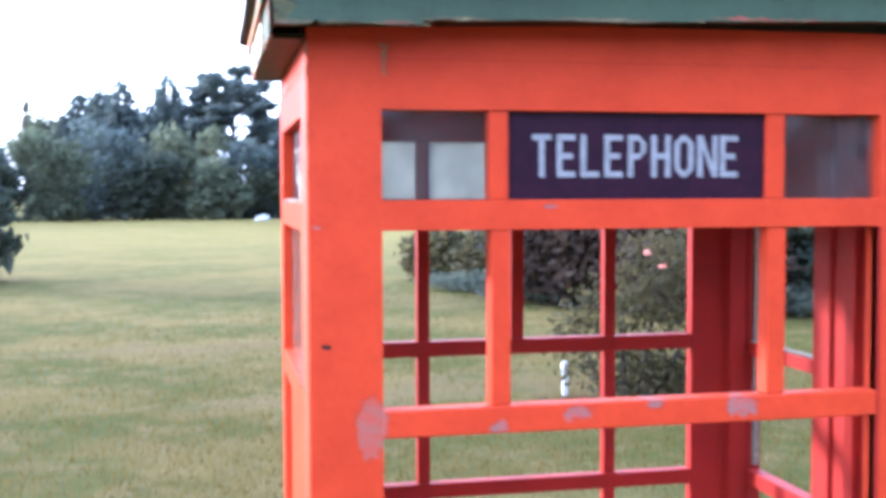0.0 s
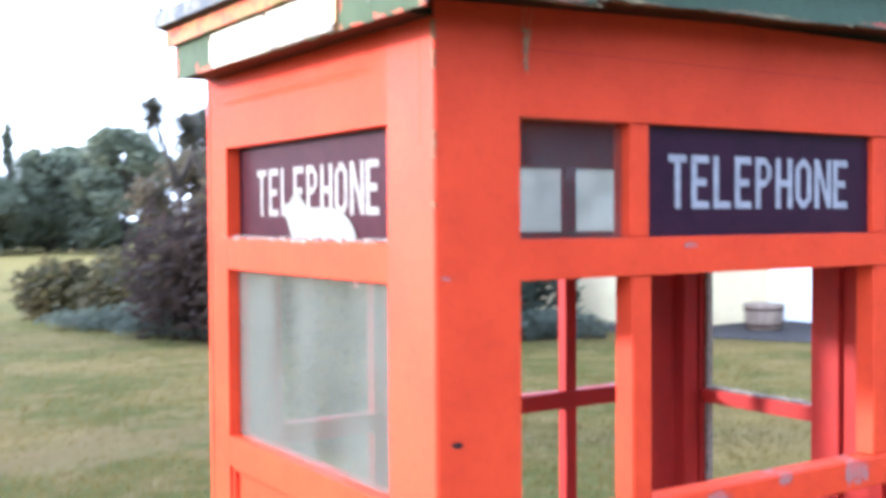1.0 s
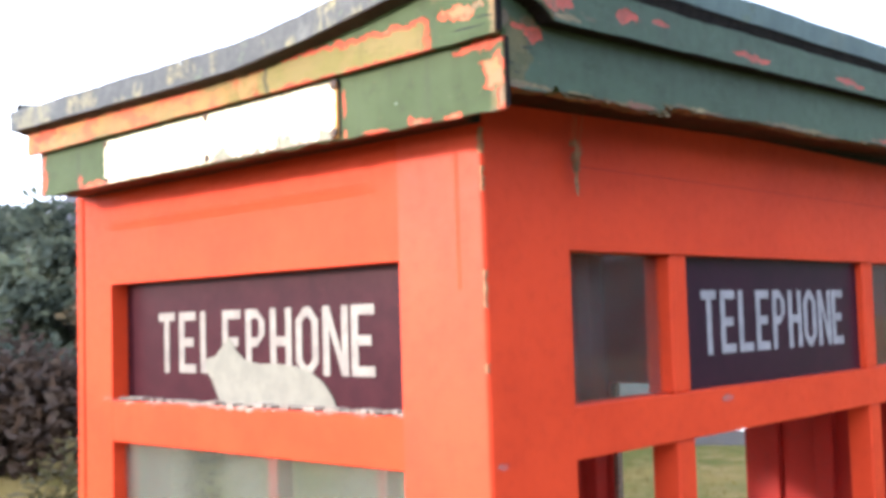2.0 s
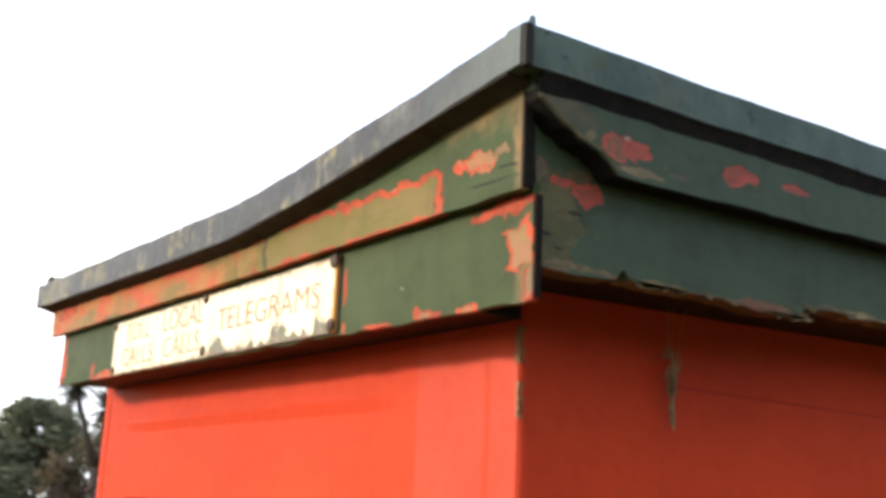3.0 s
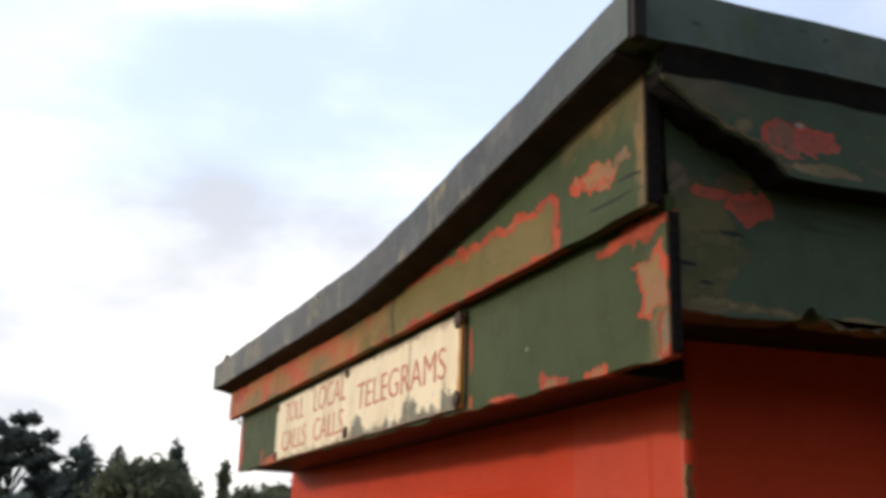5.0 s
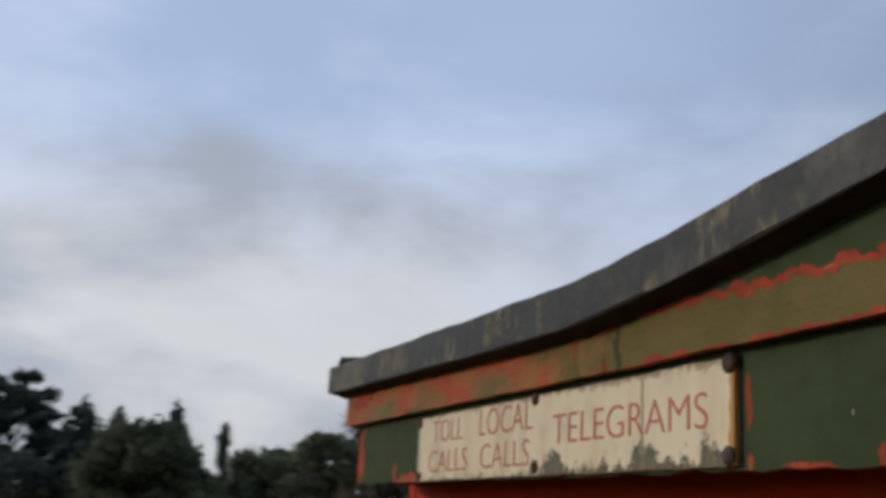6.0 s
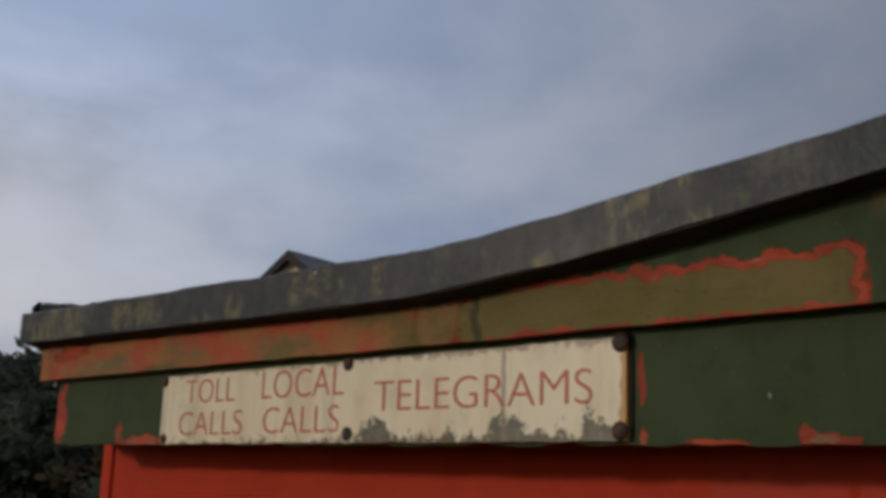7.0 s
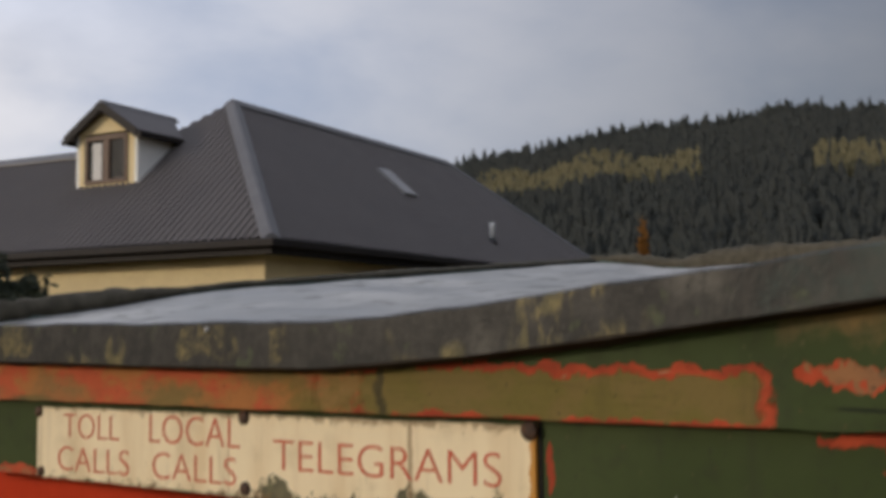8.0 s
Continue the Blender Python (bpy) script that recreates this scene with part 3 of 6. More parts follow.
# ---- mesh helpers ----
def part(name, bm, material, parent=None, label="", smooth=False):
    """Links a bmesh as one mesh object, under a thing or a part where one is given."""
    me = bpy.data.meshes.new(name)
    bmesh.ops.recalc_face_normals(bm, faces=bm.faces)
    if smooth:
        for f in bm.faces:
            f.smooth = True
    bm.to_mesh(me)
    bm.free()
    me.materials.append(material)
    ob = new(name, me)
    if parent:
        ob.parent = parent
        ob.matrix_parent_inverse = parent_place(parent).inverted()
    return tagged(ob, label)


def parent_place(ob):
    return (parent_place(ob.parent) @ ob.matrix_parent_inverse @ ob.matrix_basis) if ob.parent else ob.matrix_basis.copy()


def thing(name, place, label, category, group="", kind=""):
    ob = new(name)
    ob.location = place
    return tagged(ob, label, category, group, kind)


def box(bm, x0, x1, y0, y1, z0, z1, bevel=0.0, segments=2):
    vs = [bm.verts.new((x, y, z)) for x in (x0, x1) for y in (y0, y1) for z in (z0, z1)]
    fs = [bm.faces.new([vs[i] for i in q]) for q in ((0, 1, 3, 2), (4, 6, 7, 5), (0, 4, 5, 1), (2, 3, 7, 6), (0, 2, 6, 4), (1, 5, 7, 3))]
    if bevel:
        es = {e for f in fs for e in f.edges}
        bmesh.ops.bevel(bm, geom=list(es), offset=bevel, segments=segments, profile=0.5, affect="EDGES")
    return bm


def boxed(name, b, material, parent, label="", bevel=0.0035):
    return part(name, box(bmesh.new(), *b, bevel), material, parent, label)


def prism(bm, outline, axis, lo, hi, bevel=0.0):
    """A polygon swept along an axis. axis x: outline in (y, z); axis y: outline in (x, z); axis z: outline in (x, y)."""
    def at(p, d):
        return (d, p[0], p[1]) if axis == "x" else (p[0], d, p[1]) if axis == "y" else (p[0], p[1], d)
    a, b = [bm.verts.new(at(p, lo)) for p in outline], [bm.verts.new(at(p, hi)) for p in outline]
    fs = [bm.faces.new(a), bm.faces.new(b)]
    for i in range(len(a)):
        j = (i + 1) % len(a)
        fs.append(bm.faces.new((a[i], a[j], b[j], b[i])))
    if bevel:
        bmesh.ops.bevel(bm, geom=list({e for f in fs for e in f.edges}), offset=bevel, segments=1, affect="EDGES")
    return bm


def tube(bm, points, radii, sides=8):
    """A tapered round limb through points."""
    rings = []
    for i, (p, r) in enumerate(zip(points, radii)):
        p = Vector(p)
        d = (Vector(points[min(i + 1, len(points) - 1)]) - Vector(points[max(i - 1, 0)])).normalized()
        s = d.orthogonal().normalized()
        t = d.cross(s)
        rings.append([bm.verts.new(p + r * (math.cos(a) * s + math.sin(a) * t)) for a in (2 * math.pi * q / sides for q in range(sides))])
    for a, b in zip(rings, rings[1:]):
        for q in range(sides):
            bm.faces.new((a[q], a[(q + 1) % sides], b[(q + 1) % sides], b[q]))
    bm.faces.new(rings[0])
    bm.faces.new(rings[-1])
    return bm


FACE_FRONT = Matrix(((1, 0, 0), (0, 0, -1), (0, 1, 0)))
FACE_SIDE = Matrix(((0, 0, -1), (-1, 0, 0), (0, 1, 0)))


def word(text, turn, origin, width, height, material, parent, depth=0.0006, bold=0.0, label=""):
    """A word in the built-in font, fitted to a width and height, lying on a wall."""
    cu = bpy.data.curves.new("word", "FONT")
    cu.body, cu.size, cu.extrude, cu.offset = text, 1.0, 0.02, bold
    cu.space_character = 1.0 + max(0.0, bold) * 3
    tmp = new("word", cu)
    me = bpy.data.meshes.new_from_object(tmp.evaluated_get(bpy.context.evaluated_depsgraph_get()))
    bpy.data.objects.remove(tmp)
    bm = bmesh.new()
    bm.from_mesh(me)
    lo = [min(v.co[i] for v in bm.verts) for i in range(3)]
    hi = [max(v.co[i] for v in bm.verts) for i in range(3)]
    for v in bm.verts:
        p = Vector(((v.co.x - lo[0]) / (hi[0] - lo[0]) * width, (v.co.y - lo[1]) / (hi[1] - lo[1]) * height, (v.co.z - lo[2]) / (hi[2] - lo[2]) * depth))
        v.co = turn @ p + Vector(origin)
    return part("lettering", bm, material, parent, label)


def lerp(a, b, t):
    return a + (b - a) * t


def block_letter(ch, w, h, s):
    """Convex pieces of one narrow block capital, w wide and h high with strokes s thick."""
    def bar(x0, x1, y0, y1):
        return [(x0, y0), (x1, y0), (x1, y1), (x0, y1)]

    def ring(x0, x1, y0, y1, skip=()):
        c, d = 0.62 * s, 1.35 * s
        o = [(x0 + d, y0), (x1 - d, y0), (x1, y0 + d), (x1, y1 - d), (x1 - d, y1), (x0 + d, y1), (x0, y1 - d), (x0, y0 + d)]
        i_ = [(x0 + s + c, y0 + s), (x1 - s - c, y0 + s), (x1 - s, y0 + s + c), (x1 - s, y1 - s - c), (x1 - s - c, y1 - s), (x0 + s + c, y1 - s), (x0 + s, y1 - s - c), (x0 + s, y0 + s + c)]
        return [[o[k], o[(k + 1) % 8], i_[(k + 1) % 8], i_[k]] for k in range(8) if k not in skip]
    mid = 0.5 * h
    if ch == "T":
        return [bar(0, w, h - s, h), bar((w - s) / 2, (w + s) / 2, 0, h - s)]
    if ch == "E":
        return [bar(0, s, 0, h), bar(s, w, 0, s), bar(s, w, h - s, h), bar(s, 0.86 * w, mid - s / 2, mid + s / 2)]
    if ch == "L":
        return [bar(0, s, 0, h), bar(s, w, 0, s)]
    if ch == "H":
        return [bar(0, s, 0, h), bar(w - s, w, 0, h), bar(s, w - s, mid - s / 2, mid + s / 2)]
    if ch == "N":
        return [bar(0, s, 0, h), bar(w - s, w, 0, h), [(s, h), (s, h - 2.3 * s), (w - s, 0), (w - s, 2.3 * s)]]
    if ch == "O":
        return ring(0, w, 0, h)
    if ch == "P":
        lo, c, d = 0.42 * h, 0.62 * s, 1.35 * s
        return [bar(0, s, 0, h), bar(s, w - d, h - s, h), bar(s, w - d, lo, lo + s), bar(w - s, w, lo + d, h - d),
                [(w - d, h - s), (w - s, h - d), (w, h - d), (w - d, h)], [(w - d, lo), (w, lo + d), (w - s, lo + d), (w - d, lo + s)]]
    return []


def block_word(text, turn, origin, width, height, material, parent, stroke=0.0125, depth=0.0006, label=""):
    """A word of narrow block capitals lying on a wall, one mesh."""
    bm, pitch = bmesh.new(), width / (len(text) - 0.14)
    for k, ch in enumerate(text):
        w = pitch * {"O": 0.84, "N": 0.90, "H": 0.84}.get(ch, 0.78)
        for piece in block_letter(ch, w, height, stroke):
            lo, hi = [], []
            for u, v in piece:
                lo.append(bm.verts.new(turn @ Vector((k * pitch + u, v, 0)) + Vector(origin)))
                hi.append(bm.verts.new(turn @ Vector((k * pitch + u, v, depth)) + Vector(origin)))
            bm.faces.new(lo)
            bm.faces.new(hi)
            for a in range(len(lo)):
                b = (a + 1) % len(lo)
                bm.faces.new((lo[a], lo[b], hi[b], hi[a]))
    return part("lettering", bm, material, parent, label)


# ---- telephone booth ----
W, D = 1.40, 0.876
ROOF_X0, ROOF_X1, ROOF_Y0, ROOF_Y1 = -0.108, 1.505, -0.12, 0.878
booth = thing("telephone_booth", (0.7, 0.44, 0.02), "old red wooden telephone booth with flaking green roof boards", "telephone booth")

Z_PANE1, Z_PANE0, Z_GLAZE, Z_BAR1, Z_BAR0 = 1.925, 1.743, 1.682, 1.318, 1.262


def curve_at(table, v):
    for (a, za), (b, zb) in zip(table, table[1:]):
        if v <= b:
            return lerp(za, zb, max(0.0, (v - a) / (b - a)))
    return table[-1][1]


BAND_TOP = [(-0.12, 2.2250), (0.05, 2.2065), (0.15, 2.1963), (0.245, 2.1870), (0.275, 2.1858), (0.40, 2.1855), (0.88, 2.189)]
BAND_BOT = [(-0.12, 2.1975), (0.0, 2.1830), (0.08, 2.1725), (0.17, 2.1625), (0.26, 2.1550), (0.30, 2.1530), (0.40, 2.1525), (0.88, 2.158)]


def rise(y):
    t = min(1.0, max(0.0, (y + 0.12) / 0.45))
    return lerp(0.026, 0.078, t * t * (3 - 2 * t))


def swell(x, y):
    """The sheet stands a little higher over the back half."""
    a, b = min(1.0, max(0.0, (y - 0.42) / 0.34)), min(1.0, max(0.0, (x + 0.02) / 0.45))
    return 0.017 * a * a * (3 - 2 * a) * b * b * (3 - 2 * b)


def roof_top(x, y):
    dip = -0.016 * math.exp(-((y - 0.66) / 0.10) ** 2) * max(0, x) / 1.5
    return curve_at(BAND_TOP, y) + rise(y) * (x - ROOF_X0) + dip + swell(x, y)


def roof_low(x, y):
    return curve_at(BAND_BOT, y) + rise(y) * (x - ROOF_X0)


# floor slab and interior ceiling
boxed("floor_slab", (-0.03, W + 0.03, -0.03, D + 0.03, -0.05, 0.06), concrete_m, booth, "concrete floor slab", 0.01)
boxed("inner_ceiling", (0.03, W - 0.03, 0.03, D - 0.03, 2.055, 2.075), red_shaded, booth)

# side with the panelled leaf (facing -x)
side_x0, side_x1 = 0.0, 0.045
part("corner_post", prism(bmesh.new(), [(0, 0.007), (0.0006, 0.0038), (0.002, 0.002), (0.0038, 0.0006), (0.007, 0), (0.150, 0), (0.150, 0.045), (0.045, 0.045), (0.045, 0.131), (0, 0.131)],
                          "z", 0.06, 2.12), red_front, booth, "red corner post with chipped paint")
ochre_m = plain("bare_ochre_wood", (0.32, 0.16, 0.065), (0.22, 0.08, 0.03), 90, 0.8, bump=0.5)
r = random.Random(17)
for z0, z1, w in ((2.026, 2.054, 0.0045), (1.985, 2.012, 0.0012), (1.86, 1.90, 0.0015), (1.79, 1.80, 0.002)):
    left = [(-w * r.uniform(0.4, 1.0), lerp(z0, z1, i / 8)) for i in range(9)]
    right = [(0.003 * r.uniform(0.2, 1.0), lerp(z1, z0, i / 8)) for i in range(9)]
    part("bare_edge", prism(bmesh.new(), [(0.0025 - p[0], p[1]) for p in left + right], "x", -0.0008, 0.004), ochre_m, booth, "bare ochre wood where paint wore off")
boxed("edge_strip", (0.002, 0.045, 0.8555, D, 0.06, 2.10), red_side, booth)
boxed("leaf_stile", (side_x0, side_x1, 0.766, 0.846, 0.06, 2.10), red_side, booth, "", 0.0006)
boxed("leaf_gap_backing", (0.02, 0.040, 0.840, 0.860, 0.06, 2.09), dark_wood, booth, "dark joint", 0.0)
boxed("leaf_top_rail", (side_x0, side_x1, 0.131, 0.766, 1.917, 2.10), red_side, booth, "", 0.0)
bm, rows = bmesh.new(), []
for y, k_ in ((0.150, 0.0), (0.185, 0.7), (0.25, 1.0), (0.70, 1.0), (0.765, 0.7), (0.800, 0.0)):
    rows.append([bm.verts.new(p) for p in ((0.003, y, 1.9975), (0.0004 - 0.0004 * k_, y, 1.9980), (0.0003 - 0.0021 * k_, y, 2.0090), (0.0003 - 0.0015 * k_, y, 2.0112), (0.0004, y, 2.0122), (0.003, y, 2.0122))])
for a, b in zip(rows, rows[1:]):
    for i in range(6):
        bm.faces.new((a[i], a[(i + 1) % 6], b[(i + 1) % 6], b[i]))
part("leaf_top_bead", bm, red_side, booth, "thin raised bead along the rail")
part("paint_ridge", prism(bmesh.new(), [(0.004, 0.034), (0.0, 0.0345), (-0.0007, 0.040), (0.0, 0.0415), (0.004, 0.042)], "z", 1.88, 2.030), red_side, booth, "thin raised paint ridge")
boxed("leaf_middle_rail", (side_x0 + 0.0002, side_x1, 0.131, 0.766, 1.678, 1.739), red_side, booth, "", 0.0006)
boxed("leaf_lower_rail", (side_x0 + 0.0002, side_x1, 0.131, 0.766, 1.285, 1.345), red_side, booth, "", 0.0006)
boxed("leaf_bottom_rail", (side_x0 + 0.0002, side_x1, 0.131, 0.766, 0.06, 0.24), red_side, booth)
boxed("leaf_panel", (0.016, 0.036, 0.128, 0.769, 0.235, 1.29), red_side, booth, "", 0.0)
for a, b in (((0.131, 0.141), (0.24, 1.285)), ((0.756, 0.766), (0.24, 1.285)), ((0.141, 0.756), (0.24, 0.25)), ((0.141, 0.756), (1.275, 1.285))):
    boxed("panel_bead", (0.006, 0.017, *a, *b), red_side, booth, "", 0.003)
leaf_sign = boxed("side_sign_pane", (0.028, 0.034, 0.128, 0.769, 1.736, 1.920), sign_side_m, booth, "maroon glass sign pane with cream lettering", 0.0)
block_word("TELEPHONE", FACE_SIDE, (0.0274, 0.676, 1.782), 0.476, 0.088, letter_cream_m, leaf_sign)
paper = [(0.520, 1.740), (0.540, 1.772), (0.556, 1.790), (0.552, 1.803), (0.532, 1.806), (0.512, 1.822), (0.500, 1.832), (0.494, 1.829), (0.482, 1.814),
         (0.462, 1.801), (0.430, 1.796), (0.395, 1.797), (0.355, 1.794), (0.325, 1.787), (0.300, 1.774), (0.283, 1.757), (0.274, 1.740)]
part("torn_paper", prism(bmesh.new(), paper, "x", 0.0255, 0.0263), paper_m, leaf_sign, "torn pale paper scrap")
bm = bmesh.new()
rng = random.Random(5)
for i in range(46):
    y, w, h = rng.uniform(0.14, 0.755), rng.uniform(0.003, 0.016), rng.uniform(0.002, 0.006)
    box(bm, 0.008, 0.0270, y - w, y + w, 1.7385, 1.739 + h, 0.001, 1)
tagged(part("broken_putty", bm, chip_wood_m, booth, "crumbling putty and flaked paint"), kind="stuff")
pane = boxed("side_window_pane", (0.022, 0.026, 0.128, 0.769, 1.342, 1.681), frost_m, booth, "dirty streaked window glass", 0.0)
pane.visible_shadow = False

# front (facing -y), glazing bars with the sign pane over them
boxed("front_right_post", (1.254, W, 0.0, 0.045, 0.06, 2.10), red_front, booth, "", 0.0008)
boxed("front_top_rail", (0.150, 1.254, 0.0, 0.045, Z_PANE1, 2.10), red_front, booth, "", 0.0)
boxed("front_seam", (0.17, 1.20, -0.0006, 0.003, 2.0242, 2.0252), red_shaded, booth, "fine dark joint", 0.0)
boxed("front_sign_rail", (0.150, 1.254, 0.0004, 0.045, Z_GLAZE, Z_PANE0), red_front, booth, "", 0.0008)
boxed("front_glazing_bar", (0.150, 1.254, -0.004, 0.045, Z_BAR0, Z_BAR1), red_front, booth, "red bar with grey paint chips")
boxed("front_bottom_bar", (0.150, 1.254, 0.0, 0.045, 0.90, 0.945), red_front, booth)
boxed("front_bottom_panel", (0.150, 1.254, 0.012, 0.040, 0.06, 0.53), red_front, booth)
for x0, x1 in ((0.371, 0.412), (0.986, 1.029)):
    boxed("front_sign_mullion", (x0, x1, 0.003, 0.045, Z_PANE0, Z_PANE1), red_front, booth)
    boxed("front_mullion", (x0 + 0.004, x1 + 0.005, 0.003, 0.045, Z_BAR1, Z_GLAZE), red_front, booth)
boxed("front_end_bead", (1.254, 1.262, -0.003, 0.03, 0.95, Z_GLAZE), red_shaded, booth)
front_sign = boxed("front_sign_pane", (0.410, 0.988, 0.016, 0.022, Z_PANE0 - 0.003, Z_PANE1 + 0.003), sign_m, booth, "dark glass sign pane with white lettering", 0.0)
block_word("TELEPHONE", FACE_FRONT, (0.466, 0.0154, 1.789), 0.462, 0.089, letter_m, front_sign)
for x0, x1 in ((0.147, 0.373), (1.027, 1.257)):
    pane = boxed("front_top_pane", (x0, x1, 0.022, 0.026, Z_PANE0 - 0.003, Z_PANE1 + 0.003), pane_m, booth, "dusty glass pane", 0.0)
    pane.visible_shadow = False

# back wall
by0, by1 = D - 0.038, D - 0.003
boxed("back_left_post", (0.045, 0.150, by0, by1, 0.06, 2.10), red_shaded, booth)
part("back_right_post", prism(bmesh.new(), [(1.195, by0), (1.29, by0), (1.305, by0 - 0.03), (1.398, by0 - 0.03), (1.398, by1), (1.195, by1)], "z", 0.06, 2.10, 0.003), red_shaded, booth)
boxed("back_top_rail", (0.150, 1.195, by0, by1, 1.90, 2.10), red_shaded, booth)
boxed("back_sign_rail", (0.150, 1.195, by0, by1, 1.682, 1.74), red_shaded, booth)
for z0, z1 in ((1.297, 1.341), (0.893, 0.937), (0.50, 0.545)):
    boxed("back_glazing_bar", (0.150, 1.195, by0, by1, z0, z1), red_shaded, booth)
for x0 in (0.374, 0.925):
    boxed("back_mullion", (x0, x0 + 0.036, by0 + 0.004, by1, 0.545, 1.682), red_shaded, booth)
    boxed("back_sign_mullion", (x0, x0 + 0.036, by0 + 0.004, by1, 1.74, 1.90), red_shaded, booth)
boxed("back_sign_mullion", (1.120, 1.195, by0 + 0.002, by1, 1.74, 1.90), red_shaded, booth)
boxed("back_upper_mullion", (0.646, 0.684, by0 + 0.004, by1, 1.341, 1.682), red_shaded, booth)
boxed("back_bottom_panel", (0.150, 1.195, by0 + 0.01, by1, 0.06, 0.50), red_shaded, booth)
for x0, x1 in ((0.150, 0.374), (0.410, 0.925), (0.961, 1.120)):
    pane = boxed("back_top_pane", (x0, x1, by0 + 0.02, by0 + 0.024, 1.738, 1.902), milky_m, booth, "frosted pane lit by daylight", 0.0)

# far side (facing +x)
fx0, fx1 = W - 0.045, W
boxed("far_back_post", (fx0, fx1, 0.80, by0 - 0.032, 0.06, 2.10), red_shaded, booth)
boxed("far_front_post", (fx0, fx1, 0.36, 0.44, 0.06, 2.10), red_shaded, booth)
boxed("far_board", (fx0 + 0.012, fx1, 0.17, 0.36, 0.06, 2.10), red_shaded, booth)
boxed("far_batten", (fx0 - 0.01, fx0 + 0.02, 0.235, 0.275, 0.06, 2.10), red_shaded, booth)
boxed("far_front_stile", (fx0, fx1, 0.046, 0.17, 0.06, 2.10), red_shaded, booth)
boxed("far_top_rail", (fx0, fx1, 0.44, 0.80, 1.682, 2.10), red_shaded, booth)
boxed("far_glazing_bar", (fx0, fx1, 0.44, 0.80, 1.278, 1.316), red_shaded, booth)
boxed("far_glazing_bar", (fx0, fx1, 0.44, 0.80, 0.893, 0.937), red_shaded, booth)
boxed("far_bottom_panel", (fx0 + 0.01, fx1, 0.44, 0.80, 0.06, 0.53), red_shaded, booth)
bm = bmesh.new()
for i in range(40):
    y, w, h = rng.uniform(0.45, 0.79), rng.uniform(0.004, 0.014), rng.uniform(0.002, 0.006)
    box(bm, fx0 + 0.004, fx1 - 0.012, y - w, y + w, 1.3155, 1.316 + h, 0.001, 1)
tagged(part("broken_putty", bm, chip_wood_m, booth, "crumbs of putty and broken glass"), kind="stuff")
boxed("putty_line", (fx0 + 0.015, fx1 - 0.010, 0.788, 0.80, 0.95, 1.68), chip_wood_m, booth, "bare dark putty", 0.002)

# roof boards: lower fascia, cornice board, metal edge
# Soffit boards are near black so the shade under the eaves is in their colour.
boxed("side_soffit", (-0.0680, -0.0005, 0.0, 0.842, 2.0585, 2.070), dark_wood, booth, "soffit board in a near-black shade colour", 0.0)
part("front_soffit", prism(bmesh.new(), [(-0.0675, 2.0805), (0.21, 2.0880), (0.60, 2.1000), (1.47, 2.1230), (1.47, 2.136), (-0.0675, 2.0925)], "y", -0.0725, -0.0005), dark_wood, booth, "soffit board in a near-black shade colour")
boxed("front_wall_plate", (0.0, W, 0.002, 0.045, 2.1005, 2.21), dark_wood, booth, "", 0.0)


def ragged(a, b, n, size, seed):
    """Points from a to b with a frayed, uneven line between them."""
    r = random.Random(seed)
    return [(lerp(a[0], b[0], i / n), lerp(a[1], b[1], i / n) + (r.uniform(-size, size) if 0 < i < n else 0)) for i in range(n + 1)]


fascia = part("side_fascia", prism(bmesh.new(), ragged((-0.0975, 2.050), (0.842, 2.055), 60, 0.0011, 1) + [(0.842, 2.13), (-0.0965, 2.13)], "x", -0.075, -0.0685, 0.0006),
              fascia_side_m, booth, "green board with flaked red and bare wood patches")
part("side_cornice", prism(bmesh.new(), ragged((-0.0975, 2.122), (0.862, 2.120), 60, 0.0006, 2) + [(0.862, 2.165)]
                           + [(y, curve_at(BAND_BOT, y) + 0.008) for y in (0.40, 0.25, 0.18, 0.10, 0.0, -0.0975)], "x", -0.087, -0.0795, 0.0006),
     cornice_side_m, booth, "board with olive, orange and green worn paint")
# Near-black caps stand in for the shaded gap at the board ends.
boxed("end_shade_cap", (-0.0866, -0.0785, -0.1000, -0.0976, 2.124, 2.199), shade_wood_m, booth, "near-black shade cap at the end of the cornice board", 0.0008)
boxed("end_shade_cap", (-0.0747, -0.0690, -0.0998, -0.0976, 2.052, 2.121), shade_wood_m, booth, "near-black shade cap at the end of the lower board", 0.0008)
FASCIA_LOW = [(-0.0655, 2.0745), (-0.030, 2.0738), (0.006, 2.0768), (0.012, 2.0850), (0.015, 2.0846), (0.020, 2.0778), (0.075, 2.0785), (0.125, 2.0800), (0.165, 2.0775), (0.212, 2.0785),
              (0.222, 2.0890), (0.33, 2.0905), (0.44, 2.0935), (0.62, 2.0950), (0.86, 2.1035), (1.11, 2.1105), (1.475, 2.118)]
r = random.Random(3)
xs = sorted({round(lerp(-0.0655, 1.475, i / 120), 4) for i in range(121)} | {p[0] for p in FASCIA_LOW})
part("front_fascia", prism(bmesh.new(), [(x, curve_at(FASCIA_LOW, x) + (r.uniform(-0.0016, 0.0012) if x > 0.025 else r.uniform(-0.0004, 0.0004))) for x in xs] + [(1.475, 2.185), (-0.0720, 2.178), (-0.0715, 2.150), (-0.0685, 2.105)],
                           "y", -0.093, -0.073, 0.0006), fascia_front_m, booth, "green board with frayed lower edge")
